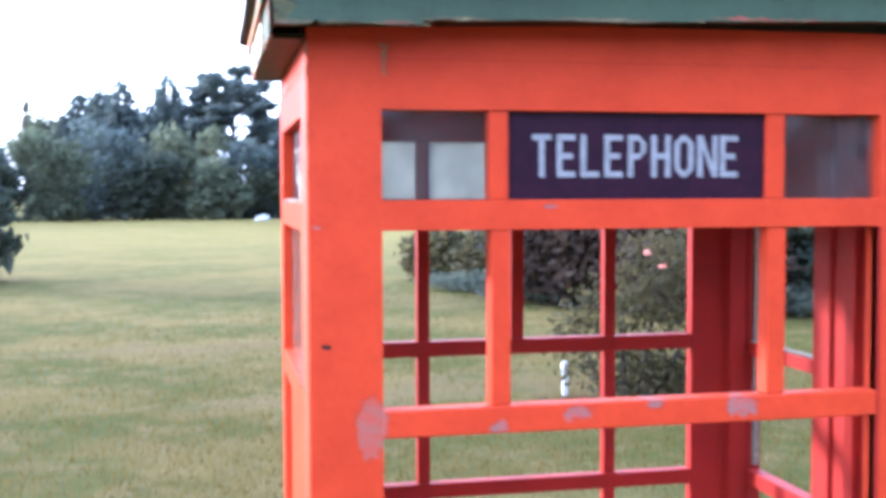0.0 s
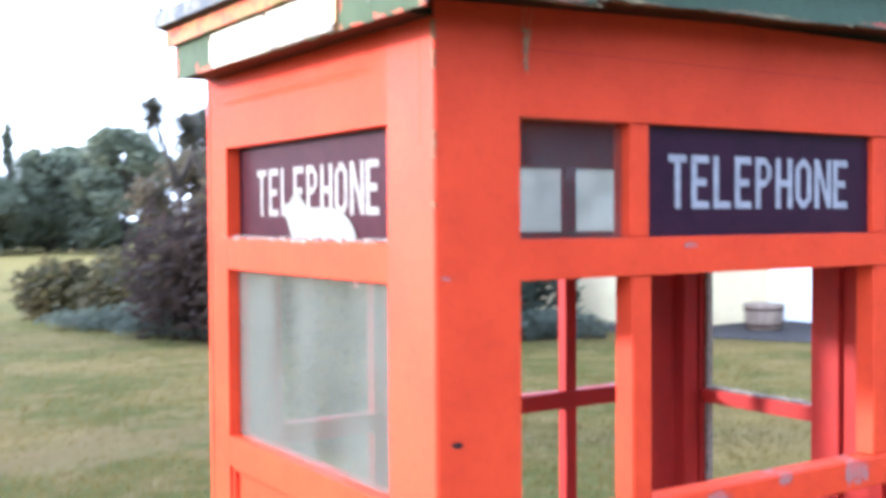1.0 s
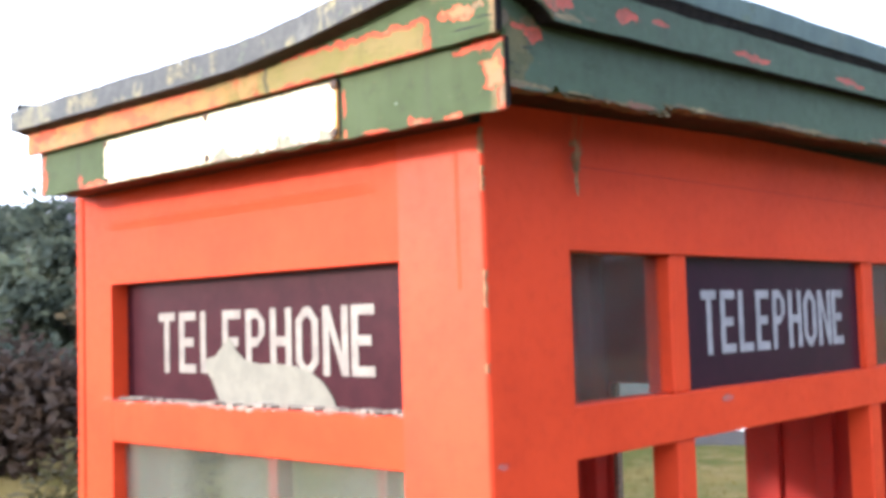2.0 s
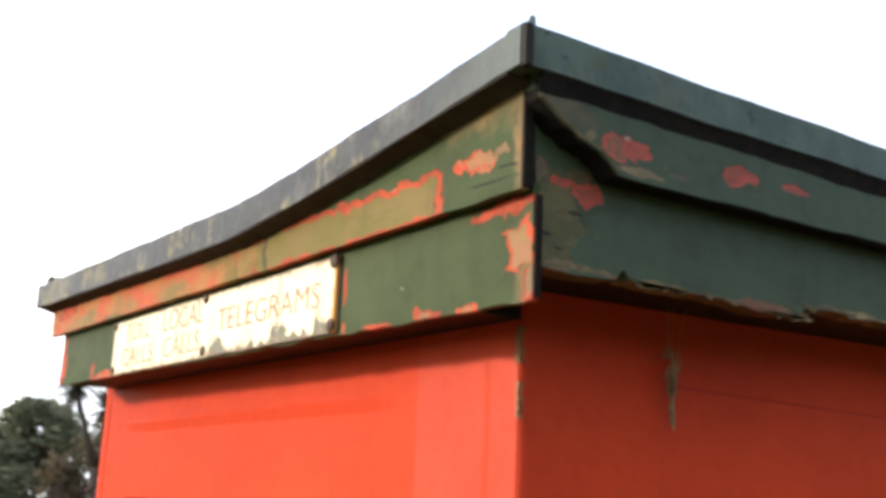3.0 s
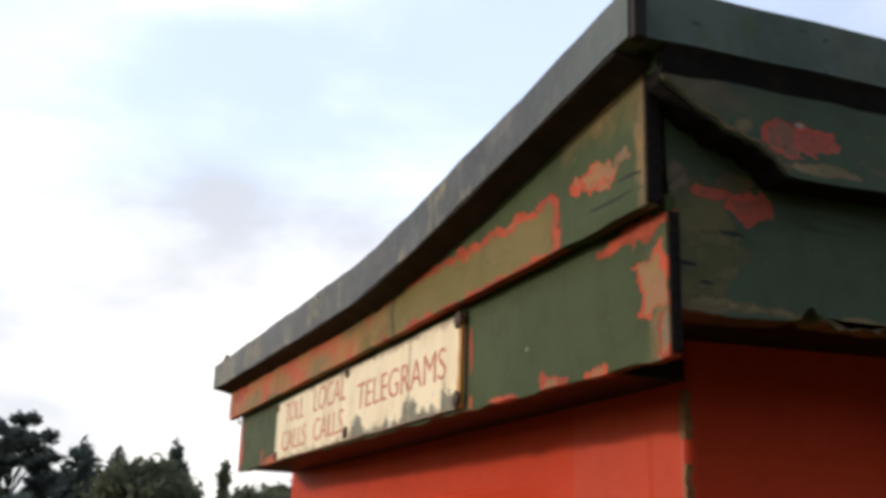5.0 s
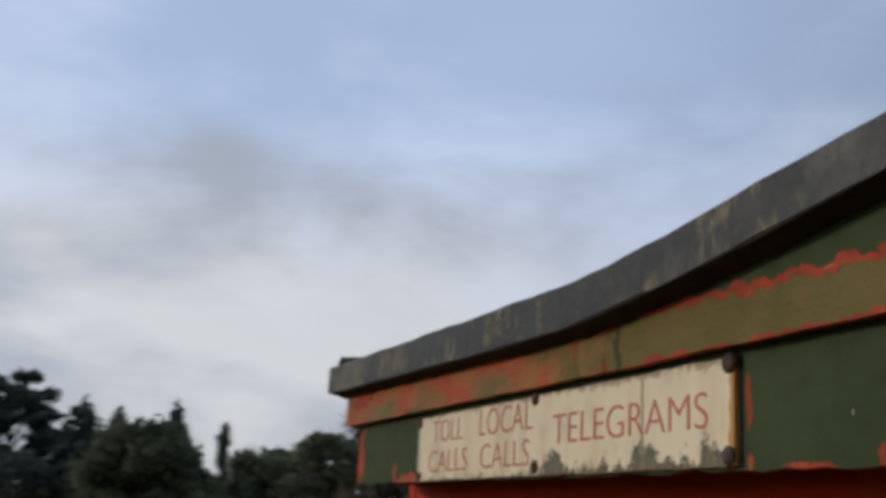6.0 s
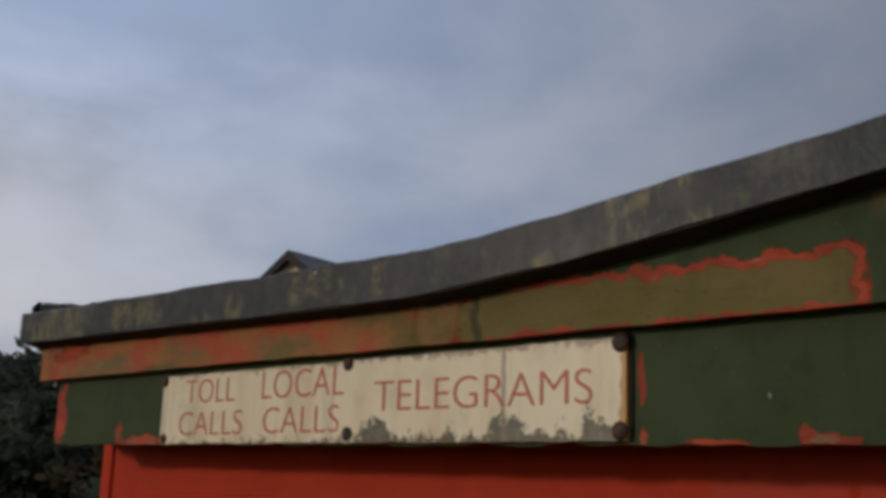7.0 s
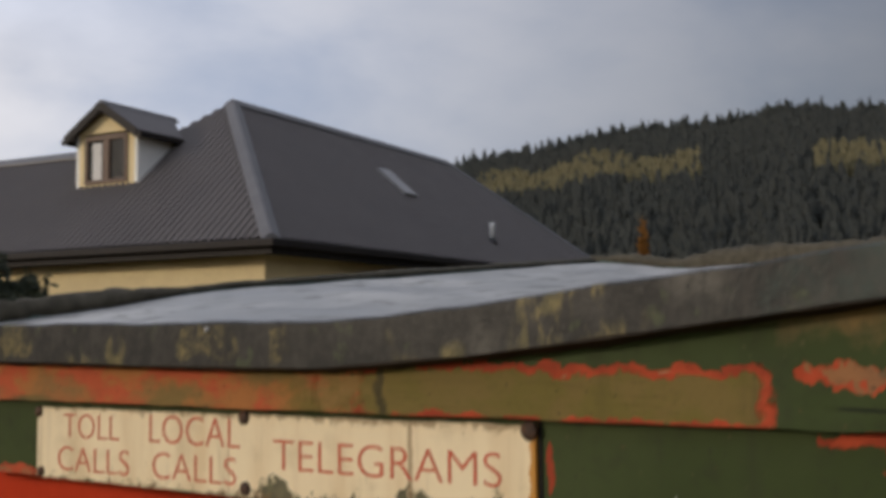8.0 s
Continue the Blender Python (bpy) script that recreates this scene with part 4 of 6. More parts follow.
# splinters of bare wood hanging from the frayed edge
bm = bmesh.new()
for i in range(34):
    x = r.choice((r.uniform(0.03, 0.22), r.uniform(0.22, 1.45)))
    w, h = r.uniform(0.006, 0.022), r.uniform(0.0015, 0.0045)
    z = curve_at(FASCIA_LOW, x)
    tip = x + r.uniform(-0.6, 0.9) * w
    f = [(x - w, z + 0.0015), (tip, z - h), (x + w, z + 0.0015)]
    a, b = [bm.verts.new((p[0], -0.0936, p[1])) for p in f], [bm.verts.new((p[0], -0.0905, p[1])) for p in f]
    bm.faces.new(a)
    bm.faces.new(b)
    for q in range(3):
        bm.faces.new((a[q], a[(q + 1) % 3], b[(q + 1) % 3], b[q]))
tagged(part("splinter_fringe", bm, splinter_m, booth, "pale splinters along the frayed edge"), kind="stuff")
rot = [(-0.087, 2.1960), (-0.0855, 2.1820), (-0.078, 2.1770), (-0.070, 2.1730), (-0.064, 2.1680), (-0.056, 2.1665), (-0.050, 2.1612), (-0.043, 2.1610), (-0.037, 2.1582),
       (-0.031, 2.1575), (-0.027, 2.1538), (-0.021, 2.1518), (-0.017, 2.1470), (-0.0135, 2.1442)]
part("front_cornice", prism(bmesh.new(), rot + ragged((-0.008, 2.1442), (1.485, 2.1895), 90, 0.0009, 4) + [(1.485, 2.245), (-0.087, 2.203)], "y", -0.1125, -0.075, 0.0008),
     cornice_front_m, booth, "green board with red flaked spots and rotted end")
# Near-black liner stands in for the shade under the cornice.
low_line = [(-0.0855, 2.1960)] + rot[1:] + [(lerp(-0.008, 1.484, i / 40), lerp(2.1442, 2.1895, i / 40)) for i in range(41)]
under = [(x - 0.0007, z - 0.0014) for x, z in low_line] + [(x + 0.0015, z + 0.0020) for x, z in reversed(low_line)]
part("cornice_shade_liner", prism(bmesh.new(), under, "y", -0.1112, -0.0935), shade_wood_m, booth, "near-black liner for the shade under the board")
# bare torn wood along the rotted end
torn = [(x, z + 0.0010) for x, z in rot[1:]]
torn += [(x + 0.001, z + 0.0036 + 0.0020 * noise.noise((x * 90, z * 60, 1.0))) for x, z in reversed(rot[1:])]
part("torn_edge", prism(bmesh.new(), torn, "y", -0.1133, -0.1110), splinter_m, booth, "bare torn wood on the rotted board end")
boxed("far_fascia", (1.455, 1.475, -0.085, 0.842, 2.09, 2.20), fascia_front_m, booth)
boxed("back_fascia", (-0.055, 1.455, 0.842, 0.860, 2.06, 2.19), fascia_front_m, booth)
boxed("corner_backing", (-0.0690, -0.040, -0.0895, -0.06, 2.075, 2.195), dark_wood, booth, "dark open corner joint", 0.0)


def edge_band(name, points, out, thick=0.014, lift=0.0):
    """Sheet-metal edge along a run of plan points, between the roof's lower and upper lines."""
    bm = bmesh.new()
    rows = []
    for i, (x, y) in enumerate(points):
        wob = 0.0006 * math.sin(i * 0.9) + 0.0004 * math.sin(i * 2.3)
        q = []
        for dx, z in ((1.0, roof_low(x, y) + wob), (1.0, roof_top(x, y) - 0.0015 + wob + lift), (0.85, roof_top(x, y) + wob + lift), (-0.4, roof_top(x, y) - 0.001 + wob + lift),
                      (-0.8, roof_top(x, y) - 0.012), (0.1, roof_top(x, y) - 0.014), (0.1, roof_low(x, y) + wob)):
            q.append(bm.verts.new((x + out[0] * thick * (dx - 1), y + out[1] * thick * (dx - 1), z)))
        rows.append(q)
    for a, b in zip(rows, rows[1:]):
        for i in range(7):
            bm.faces.new((a[i], a[(i + 1) % 7], b[(i + 1) % 7], b[i]))
    bm.faces.new(rows[0])
    bm.faces.new(rows[-1])
    return part(name, bm, band_m, booth, "weathered grey-green metal edge with lichen")


# dark coves added under the metal edge, standing in for its shade
black_shade_m = plain("black_shade_cove", (0.013, 0.012, 0.013), (0.024, 0.020, 0.018), 60, 0.9, bump=0.5, spec=0.1)
brown_shade_m = plain("brown_shade_cove", (0.044, 0.035, 0.031), (0.064, 0.051, 0.042), 50, 0.9, bump=0.5, spec=0.1)


def cove(name, points, out, drop, material, seed):
    """Shade-coloured cove running back from under the metal edge to the board below."""
    bm, rows = bmesh.new(), []
    for x, y in points:
        z = roof_low(x, y)
        d = drop + 0.0022 * noise.noise((x * 30, y * 30, seed)) + 0.0012 * noise.noise((x * 90, y * 90, seed))
        q = [(0.0, 0.004), (0.0, -0.001), (0.35, -0.35 * d), (0.75, -0.75 * d), (1.0, -d), (1.5, -d), (1.5, 0.004)]
        rows.append([bm.verts.new((x - out[0] * 0.0195 * u, y + out[1] * -0.0060 * u, z + v)) for u, v in q])
    for a, b in zip(rows, rows[1:]):
        for i in range(7):
            bm.faces.new((a[i], a[(i + 1) % 7], b[(i + 1) % 7], b[i]))
    bm.faces.new(rows[0])
    bm.faces.new(rows[-1])
    return part(name, bm, material, booth, "dark cove standing in for shade under the metal edge")


cove("side_shade_cove", [(-0.1068, lerp(-0.104, 0.868, i / 70)) for i in range(71)], (-1, 0), 0.0042, brown_shade_m, 1.0)
cove("front_shade_cove", [(lerp(-0.0868, 1.488, i / 90), -0.1185) for i in range(91)], (0, -1), 0.0120, black_shade_m, 3.0)
steps = 44
edge_band("side_roof_edge", [(ROOF_X0, lerp(ROOF_Y0 + 0.002, ROOF_Y1 - 0.003, i / steps)) for i in range(steps + 1)], (-1, 0))
edge_band("far_roof_edge", [(ROOF_X1, lerp(ROOF_Y0, ROOF_Y1, i / steps)) for i in range(steps + 1)], (1, 0))
edge_band("front_roof_edge", [(lerp(ROOF_X0 + 0.003, ROOF_X1, i / steps), ROOF_Y0) for i in range(steps + 1)], (0, -1), lift=0.0025)
edge_band("back_roof_edge", [(lerp(ROOF_X0 + 0.003, ROOF_X1, i / steps), ROOF_Y1) for i in range(steps + 1)], (0, 1))
bm = bmesh.new()
nx, ny = 60, 44
grid = []
for layer in (0, 1):
    rows = []
    for i in range(nx + 1):
        row = []
        for j in range(ny + 1):
            x, y = lerp(ROOF_X0 + 0.012, ROOF_X1 - 0.012, i / nx), lerp(ROOF_Y0 + 0.012, ROOF_Y1 - 0.012, j / ny)
            bag = 0.010 * noise.noise((x * 3.0, y * 5.0, 0.3)) + 0.005 * noise.noise((x * 9, y * 13, 2.0)) + 0.002 * noise.noise((x * 26, y * 30, 5.0))
            z = roof_low(x, y) + 0.006 if layer else roof_top(x, y) - 0.007 + bag * (0.2 + 0.8 * min(1, i / 6, (nx - i) / 6, j / 6, (ny - j) / 6))
            row.append(bm.verts.new((x, y, z)))
        rows.append(row)
    grid.append(rows)
for rows in grid:
    for i in range(nx):
        for j in range(ny):
            bm.faces.new((rows[i][j], rows[i + 1][j], rows[i + 1][j + 1], rows[i][j + 1]))
part("roof_sheet", bm, sheet_m, booth, "pale wet roof sheet with puddled creases", True)
part("corner_tab", tube(bmesh.new(), [(-0.098, -0.115, 2.205), (-0.098, -0.116, 2.226), (-0.097, -0.117, 2.234)], [0.005, 0.004, 0.002], 8), band_m, booth, "", True)
boxed("corner_seam", (-0.107, -0.100, -0.1225, -0.116, 2.196, 2.226), dark_wood, booth, "dark open corner seam", 0.001)

# enamelled plate with red words, screwed on the side fascia
plate = part("enamel_plate", prism(bmesh.new(), ragged((0.143, 2.0535), (0.643, 2.0545), 50, 0.0007, 8) + ragged((0.643, 2.1145), (0.143, 2.117), 40, 0.0006, 9),
                                   "x", -0.079, -0.0752, 0.0006), plate_m, booth, "cream enamelled plate with red lettering, rusty edges")
for text, y, z, w, h in (("TOLL", 0.606, 2.0895, 0.071, 0.0205), ("CALLS", 0.613, 2.0615, 0.091, 0.0205), ("LOCAL", 0.498, 2.0900, 0.100, 0.0225),
                         ("CALLS", 0.494, 2.0618, 0.092, 0.0210), ("TELEGRAMS", 0.364, 2.0765, 0.196, 0.0222)):
    word(text, FACE_SIDE, (-0.0791, y, z), w, h, letter_red_m, plate, 0.0003, -0.013)
for y, z, r in ((0.640, 2.1105, 0.0050), (0.636, 2.059, 0.0045), (0.394, 2.1135, 0.0055), (0.392, 2.0605, 0.0055), (0.1470, 2.1135, 0.0065), (0.1475, 2.0595, 0.0060)):
    bm = bmesh.new()
    bmesh.ops.create_uvsphere(bm, u_segments=12, v_segments=6, radius=1.0)
    for v in bm.verts:
        v.co = Vector((-0.0795 + 0.0022 * v.co.x, y + r * v.co.y, z + r * v.co.z))
    part("rivet", bm, rivet_m, plate, "", True)
for y, z in ((0.8455, 2.1165), (0.4035, 2.1800)):
    bm = bmesh.new()
    bmesh.ops.create_icosphere(bm, subdivisions=2, radius=1.0)
    for v in bm.verts:
        v.co = Vector(((-0.0775 if z < 2.15 else -0.1085) + 0.0020 * v.co.x, y + 0.0022 * v.co.y, z + (0.0030 if z < 2.15 else 0.0014) * v.co.z))
    part("nail_head", bm, plain("pale_nail", (0.62, 0.62, 0.60), (0.5, 0.5, 0.48), 90, 0.5), booth, "pale nail head", True)
boxed("plate_end_strip", (-0.0765, -0.0745, 0.1398, 0.1424, 2.053, 2.119), dark_wood, booth, "dark rusty joint strip", 0.001)

# dusty web hanging under the front boards
bm = bmesh.new()
r = random.Random(11)
tube(bm, [(0.153 + r.uniform(-0.002, 0.002), -0.012, lerp(2.040, 1.987, i / 9)) for i in range(10)], [0.0026, 0.0040, 0.0036, 0.0022, 0.0016, 0.0018, 0.0026, 0.0026, 0.0020, 0.0006], 7)
for i in range(46):
    z = r.uniform(2.012, 2.050)
    w = 0.0015 + 0.008 * max(0, (z - 2.012) / 0.04)
    p = Vector((0.153 + r.uniform(-w, w), -0.012 + r.uniform(-0.005, 0.005), z))
    tube(bm, [p, p + Vector((r.uniform(-0.004, 0.004), r.uniform(-0.003, 0.003), r.uniform(0.005, 0.012)))], [0.0007, 0.0003], 4)
for x in (0.142, 0.150, 0.163):
    tube(bm, [(lerp(0.153, x, 0.5), -0.012, 2.045), (x, -0.018, 2.087)], [0.0003, 0.0003], 4)
tagged(part("cobweb_strand", bm, web_m, booth, "hanging dusty cobweb"), kind="stuff")

# moss and lichen grown along the far roof edges
moss_m = plain("roof_moss", (0.050, 0.042, 0.026), (0.090, 0.078, 0.052), 60, 0.95, bump=0.8)


def moss_strip(points, seed, high=lambda x, y: 0.013):
    r = random.Random(seed)
    bm = bmesh.new()
    rows = []
    for i, (x, y) in enumerate(points):
        s = 0.55 + 0.6 * abs(noise.noise((x * 6, y * 6, seed)))
        c_ = Vector((x, y, roof_top(x, y) - 0.002))
        d = Vector((points[min(i + 1, len(points) - 1)][0] - points[max(i - 1, 0)][0], points[min(i + 1, len(points) - 1)][1] - points[max(i - 1, 0)][1], 0)).normalized()
        n_ = Vector((-d.y, d.x, 0))
        rows.append([bm.verts.new(c_ + n_ * (0.020 * math.cos(a) * s * r.uniform(0.8, 1.2)) + Vector((0, 0, high(x, y) * max(-0.4, math.sin(a)) * s * r.uniform(0.8, 1.2))))
                     for a in (6.283 * q / 9 for q in range(9))])
    for a, b in zip(rows, rows[1:]):
        for q in range(9):
            bm.faces.new((a[q], a[(q + 1) % 9], b[(q + 1) % 9], b[q]))
    return part("edge_moss", bm, moss_m, booth, "dark moss along the roof edge", True)


moss_strip([(lerp(ROOF_X0 + 0.01, ROOF_X1 - 0.01, i / 120), ROOF_Y1 - 0.012) for i in range(121)], 3, lambda x, y: 0.009 + 0.018 * min(1.0, max(0.0, (0.30 - x) / 0.2)))
moss_strip([(ROOF_X1 - 0.012, lerp(ROOF_Y0 + 0.01, ROOF_Y1 - 0.01, i / 80)) for i in range(81)], 4, lambda x, y: 0.016 + 0.042 * min(1.0, max(0.0, (0.70 - y) / 0.16)))


# ---- ground ----
# bare and dry patches in the meadow: centre, half-widths
BARE = ((0.6, 3.6, 2.2, 0.55), (2.3, 7.4, 1.6, 0.8), (-0.9, 3.3, 0.8, 0.25), (0.7, 7.0, 1.5, 0.45), (-0.3, 10.5, 2.0, 0.6))


def ground_material():
    k = Mat("rough_meadow_grass")
    x, y, z = k.axes()
    far = k.step(y, 4.0, 45.0)
    a, b, c = k.noise(0.35, 4, 0.6), k.noise(2.2, 5, 0.65), k.noise(28, 5, 0.7)
    col = k.mix(k.step(a, 0.40, 0.62), (0.064, 0.064, 0.015), (0.140, 0.100, 0.032))
    col = k.mix(k.math("MULTIPLY", k.step(b, 0.45, 0.72), 0.75), col, (0.168, 0.116, 0.050))
    col = k.mix(k.math("MULTIPLY", k.step(c, 0.5, 0.75), 0.6), col, (0.042, 0.049, 0.011))
    col = k.mix(k.math("MULTIPLY", far, k.math("ADD", k.math("MULTIPLY", b, 0.5), 0.45)), col, (0.185, 0.143, 0.042))
    near, far_ = k.noise3(1.6, 5, 0.65, (0, 0, 0)), k.noise3(9, 4, 0.65, (2, 1, 0))
    for u0, v0, ru, rv in BARE:
        d = zone_field(k, x, y, ("o", u0, v0, ru, rv, 0, 0, 0, 1.2), near, far_)
        col = k.mix(k.math("MULTIPLY", k.step(d, 1.1, 0.4), 0.62), col, k.mix(c, (0.165, 0.108, 0.044), (0.090, 0.064, 0.026)))
    d = zone_field(k, x, y, ("o", 3.25, 6.45, 0.75, 0.50, 0, 0, 0, 1.0), near, far_)
    col = k.mix(k.math("MULTIPLY", k.step(d, 1.05, 0.8), 0.92), col, k.mix(c, (0.085, 0.046, 0.032), (0.040, 0.024, 0.018)))
    k.bump(k.math("ADD", k.math("MULTIPLY", b, 0.6), c), 0.9, 0.06)
    return k.done(col, 0.95, 0, 0.05)


def ground_height(x, y):
    h = 0.02 * noise.noise((x * 0.35, y * 0.35, 0)) + 0.10 * noise.noise((x * 0.04, y * 0.04, 5))
    near = min(1.0, max(0.0, (math.hypot(x - 0.5, y) - 1.0) / 5.0))
    return h * near


bm = bmesh.new()
rings, spokes = [0.0, 0.8, 1.6, 2.4, 3.2, 4, 5, 6, 7, 8, 9.5, 11, 13, 15, 18, 22, 27, 33, 40, 50, 65, 85, 110, 150, 220, 400, 900, 2500], 96
last = None
for r_ in rings:
    row = [bm.verts.new((0.5 + r_ * math.cos(2 * math.pi * s / spokes), r_ * math.sin(2 * math.pi * s / spokes),
                         ground_height(0.5 + r_ * math.cos(2 * math.pi * s / spokes), r_ * math.sin(2 * math.pi * s / spokes)))) for s in range(spokes)] if r_ else [bm.verts.new((0.5, 0, 0))]
    if last:
        for s in range(spokes):
            t_ = (s + 1) % spokes
            bm.faces.new((last[0], row[s], row[t_]) if len(last) == 1 else (last[s], row[s], row[t_], last[t_]))
    last = row
tagged(part("ground", bm, ground_material(), None, "rough mown meadow with dry and bare patches", True), category="ground", kind="structure")

# grass blades where the camera passes nearest
g_rng = np.random.default_rng(3)
count = 120000
gy = 1.2 + g_rng.gamma(2.0, 3.6, count)
gx = 0.6 + 0.22 * gy + (2.2 + 0.35 * gy) * g_rng.normal(size=count)
keep = ~((gx > -0.05) & (gx < 1.45) & (gy < 0.95))
for u0, v0, ru, rv in BARE:
    keep &= (((gx - u0) / ru) ** 2 + ((gy - v0) / rv) ** 2 > 0.5 + 0.6 * g_rng.random(count)) | (g_rng.random(count) < 0.3)
gx, gy = gx[keep], gy[keep]
count = len(gx)
ang, hgt, wid = g_rng.random(count) * 6.283, 0.018 + 0.05 * g_rng.random(count) ** 2, 0.003 + 0.004 * g_rng.random(count)
lean = 0.6 * hgt * g_rng.random(count)
la = g_rng.random(count) * 6.283
gz = np.array([ground_height(a, b) for a, b in zip(gx, gy)]) - 0.004
v0 = np.stack([gx - wid * np.cos(ang), gy - wid * np.sin(ang), gz], 1)
v1 = np.stack([gx + wid * np.cos(ang), gy + wid * np.sin(ang), gz], 1)
v2 = np.stack([gx + lean * np.cos(la), gy + lean * np.sin(la), gz + hgt], 1)
me = bpy.data.meshes.new("grass")
me.from_pydata(np.stack([v0, v1, v2], 1).reshape(-1, 3).tolist(), [], np.arange(3 * count).reshape(-1, 3).tolist())
me.materials.append(leaf_material("grass_blades", (0.070, 0.062, 0.015), (0.158, 0.112, 0.036), 0.8, 0.03))
tagged(new("grass", me), "short tufts of green and dry grass", "grass", kind="stuff")

# ---- plants ----
bark_m = plain("bark", (0.062, 0.047, 0.034), (0.038, 0.029, 0.022), 6, 0.95, bump=0.8, distance=0.03, stretch=(1, 1, 0.25))
LEAVES = {
    # Far-tree leaves are paled, needles also blued, to put haze into the colour.
    "pine": leaf_material("hazed_pine_needles", (0.092, 0.112, 0.106), (0.132, 0.148, 0.130)),
    "conifer": leaf_material("hazed_conifer_needles", (0.092, 0.114, 0.108), (0.130, 0.150, 0.130)),
    "broad": leaf_material("broad_leaves", (0.092, 0.108, 0.066), (0.138, 0.146, 0.088)),
    "light": leaf_material("light_leaves", (0.12, 0.138, 0.085), (0.18, 0.185, 0.11)),
    "autumn": leaf_material("bronze_leaves", (0.075, 0.068, 0.040), (0.125, 0.090, 0.052)),
    "copper": leaf_material("copper_leaves", (0.040, 0.026, 0.018), (0.066, 0.043, 0.030)),
    "grey": leaf_material("grey_leaves", (0.085, 0.096, 0.066), (0.130, 0.138, 0.098)),
    "rose": leaf_material("rose_leaves", (0.036, 0.038, 0.014), (0.098, 0.074, 0.032)),
    "dark": leaf_material("dark_leaves", (0.048, 0.058, 0.042), (0.082, 0.092, 0.062)),
    "spike": leaf_material("spiky_leaves", (0.045, 0.050, 0.030), (0.10, 0.085, 0.060)),
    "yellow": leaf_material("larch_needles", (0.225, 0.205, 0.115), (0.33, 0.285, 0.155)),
    "orange": leaf_material("orange_leaves", (0.26, 0.12, 0.03), (0.36, 0.18, 0.05)),
    # Hill trees are paled and blued: the distance haze is in their colour.
    "hill": leaf_material("hazed_hill_conifers", (0.092, 0.100, 0.092), (0.118, 0.122, 0.108), 0.9, 0.02),
}
pink_m = leaf_material("rose_petals", (0.62, 0.20, 0.16), (0.75, 0.36, 0.28))


def leaf_cloud(blobs, count, size, seed, up=0.3, shell=0.55, fray=0.16):
    """Small bent leaf clumps scattered through ellipsoid blobs (x, y, z, rx, ry, rz): vertices and faces."""
    r = np.random.default_rng(seed)
    vol = np.array([b[3] * b[4] * b[5] for b in blobs]) ** 0.67
    pick = r.choice(len(blobs), count, p=vol / vol.sum())
    b = np.array(blobs)[pick]
    d = r.normal(size=(count, 3))
    d /= np.linalg.norm(d, axis=1)[:, None]
    rad = (shell + (1 - shell) * r.random(count) ** 0.5)[:, None] * (1 + fray * r.normal(size=(count, 1)))
    c = b[:, :3] + d * rad * b[:, 3:]
    u = r.normal(size=(count, 3)) * (1, 1, 0.6)
    u /= np.linalg.norm(u, axis=1)[:, None]
    w = np.cross(u, r.normal(size=(count, 3)))
    w /= np.linalg.norm(w, axis=1)[:, None]
    s = size * (0.5 + r.random(count))[:, None]
    n = np.cross(u, w)
    v = np.stack([c - u * s, c + w * s * 0.45 + n * s * 0.2, c + u * s + (0, 0, up * size), c - w * s * 0.45 + n * s * 0.2], 1)
    return v.reshape(-1, 3), np.arange(4 * count).reshape(-1, 4)


def cloud_part(name, clouds, material, parent, label=""):
    verts, faces, base = [], [], 0
    for v, f in clouds:
        verts.append(v)
        faces.append(f + base)
        base += len(v)
    me = bpy.data.meshes.new(name)
    me.from_pydata(np.concatenate(verts).tolist(), [], np.concatenate(faces).tolist())
    me.materials.append(material)
    ob = new(name, me)
    if parent:
        ob.parent = parent
    return tagged(ob, label)


def trunk_part(parent, height, radius, limbs, seed, lean=0.03):
    r = random.Random(seed)
    bm = bmesh.new()
    pts = [(lean * height * t * math.sin(seed + 2 * t), lean * height * t * math.cos(seed + t), height * t) for t in (0, 0.15, 0.4, 0.7, 1.0)]
    tube(bm, pts, [radius * q for q in (1.3, 1.0, 0.8, 0.5, 0.15)], 9)
    for p in limbs:
        z0 = min(height * 0.95, p[2] * r.uniform(0.45, 0.75))
        t = z0 / height
        a = Vector((lean * height * t * math.sin(seed + 2 * t), lean * height * t * math.cos(seed + t), z0))
        b = Vector(p)
        m = a.lerp(b, 0.5) + Vector((r.uniform(-0.1, 0.1), r.uniform(-0.1, 0.1), -0.04)) * (b - a).length
        tube(bm, [a, m, b], [radius * 0.38, radius * 0.25, radius * 0.07], 6)
    ob = part("trunk", bm, bark_m, None, "", True)
    ob.parent = parent
    return ob


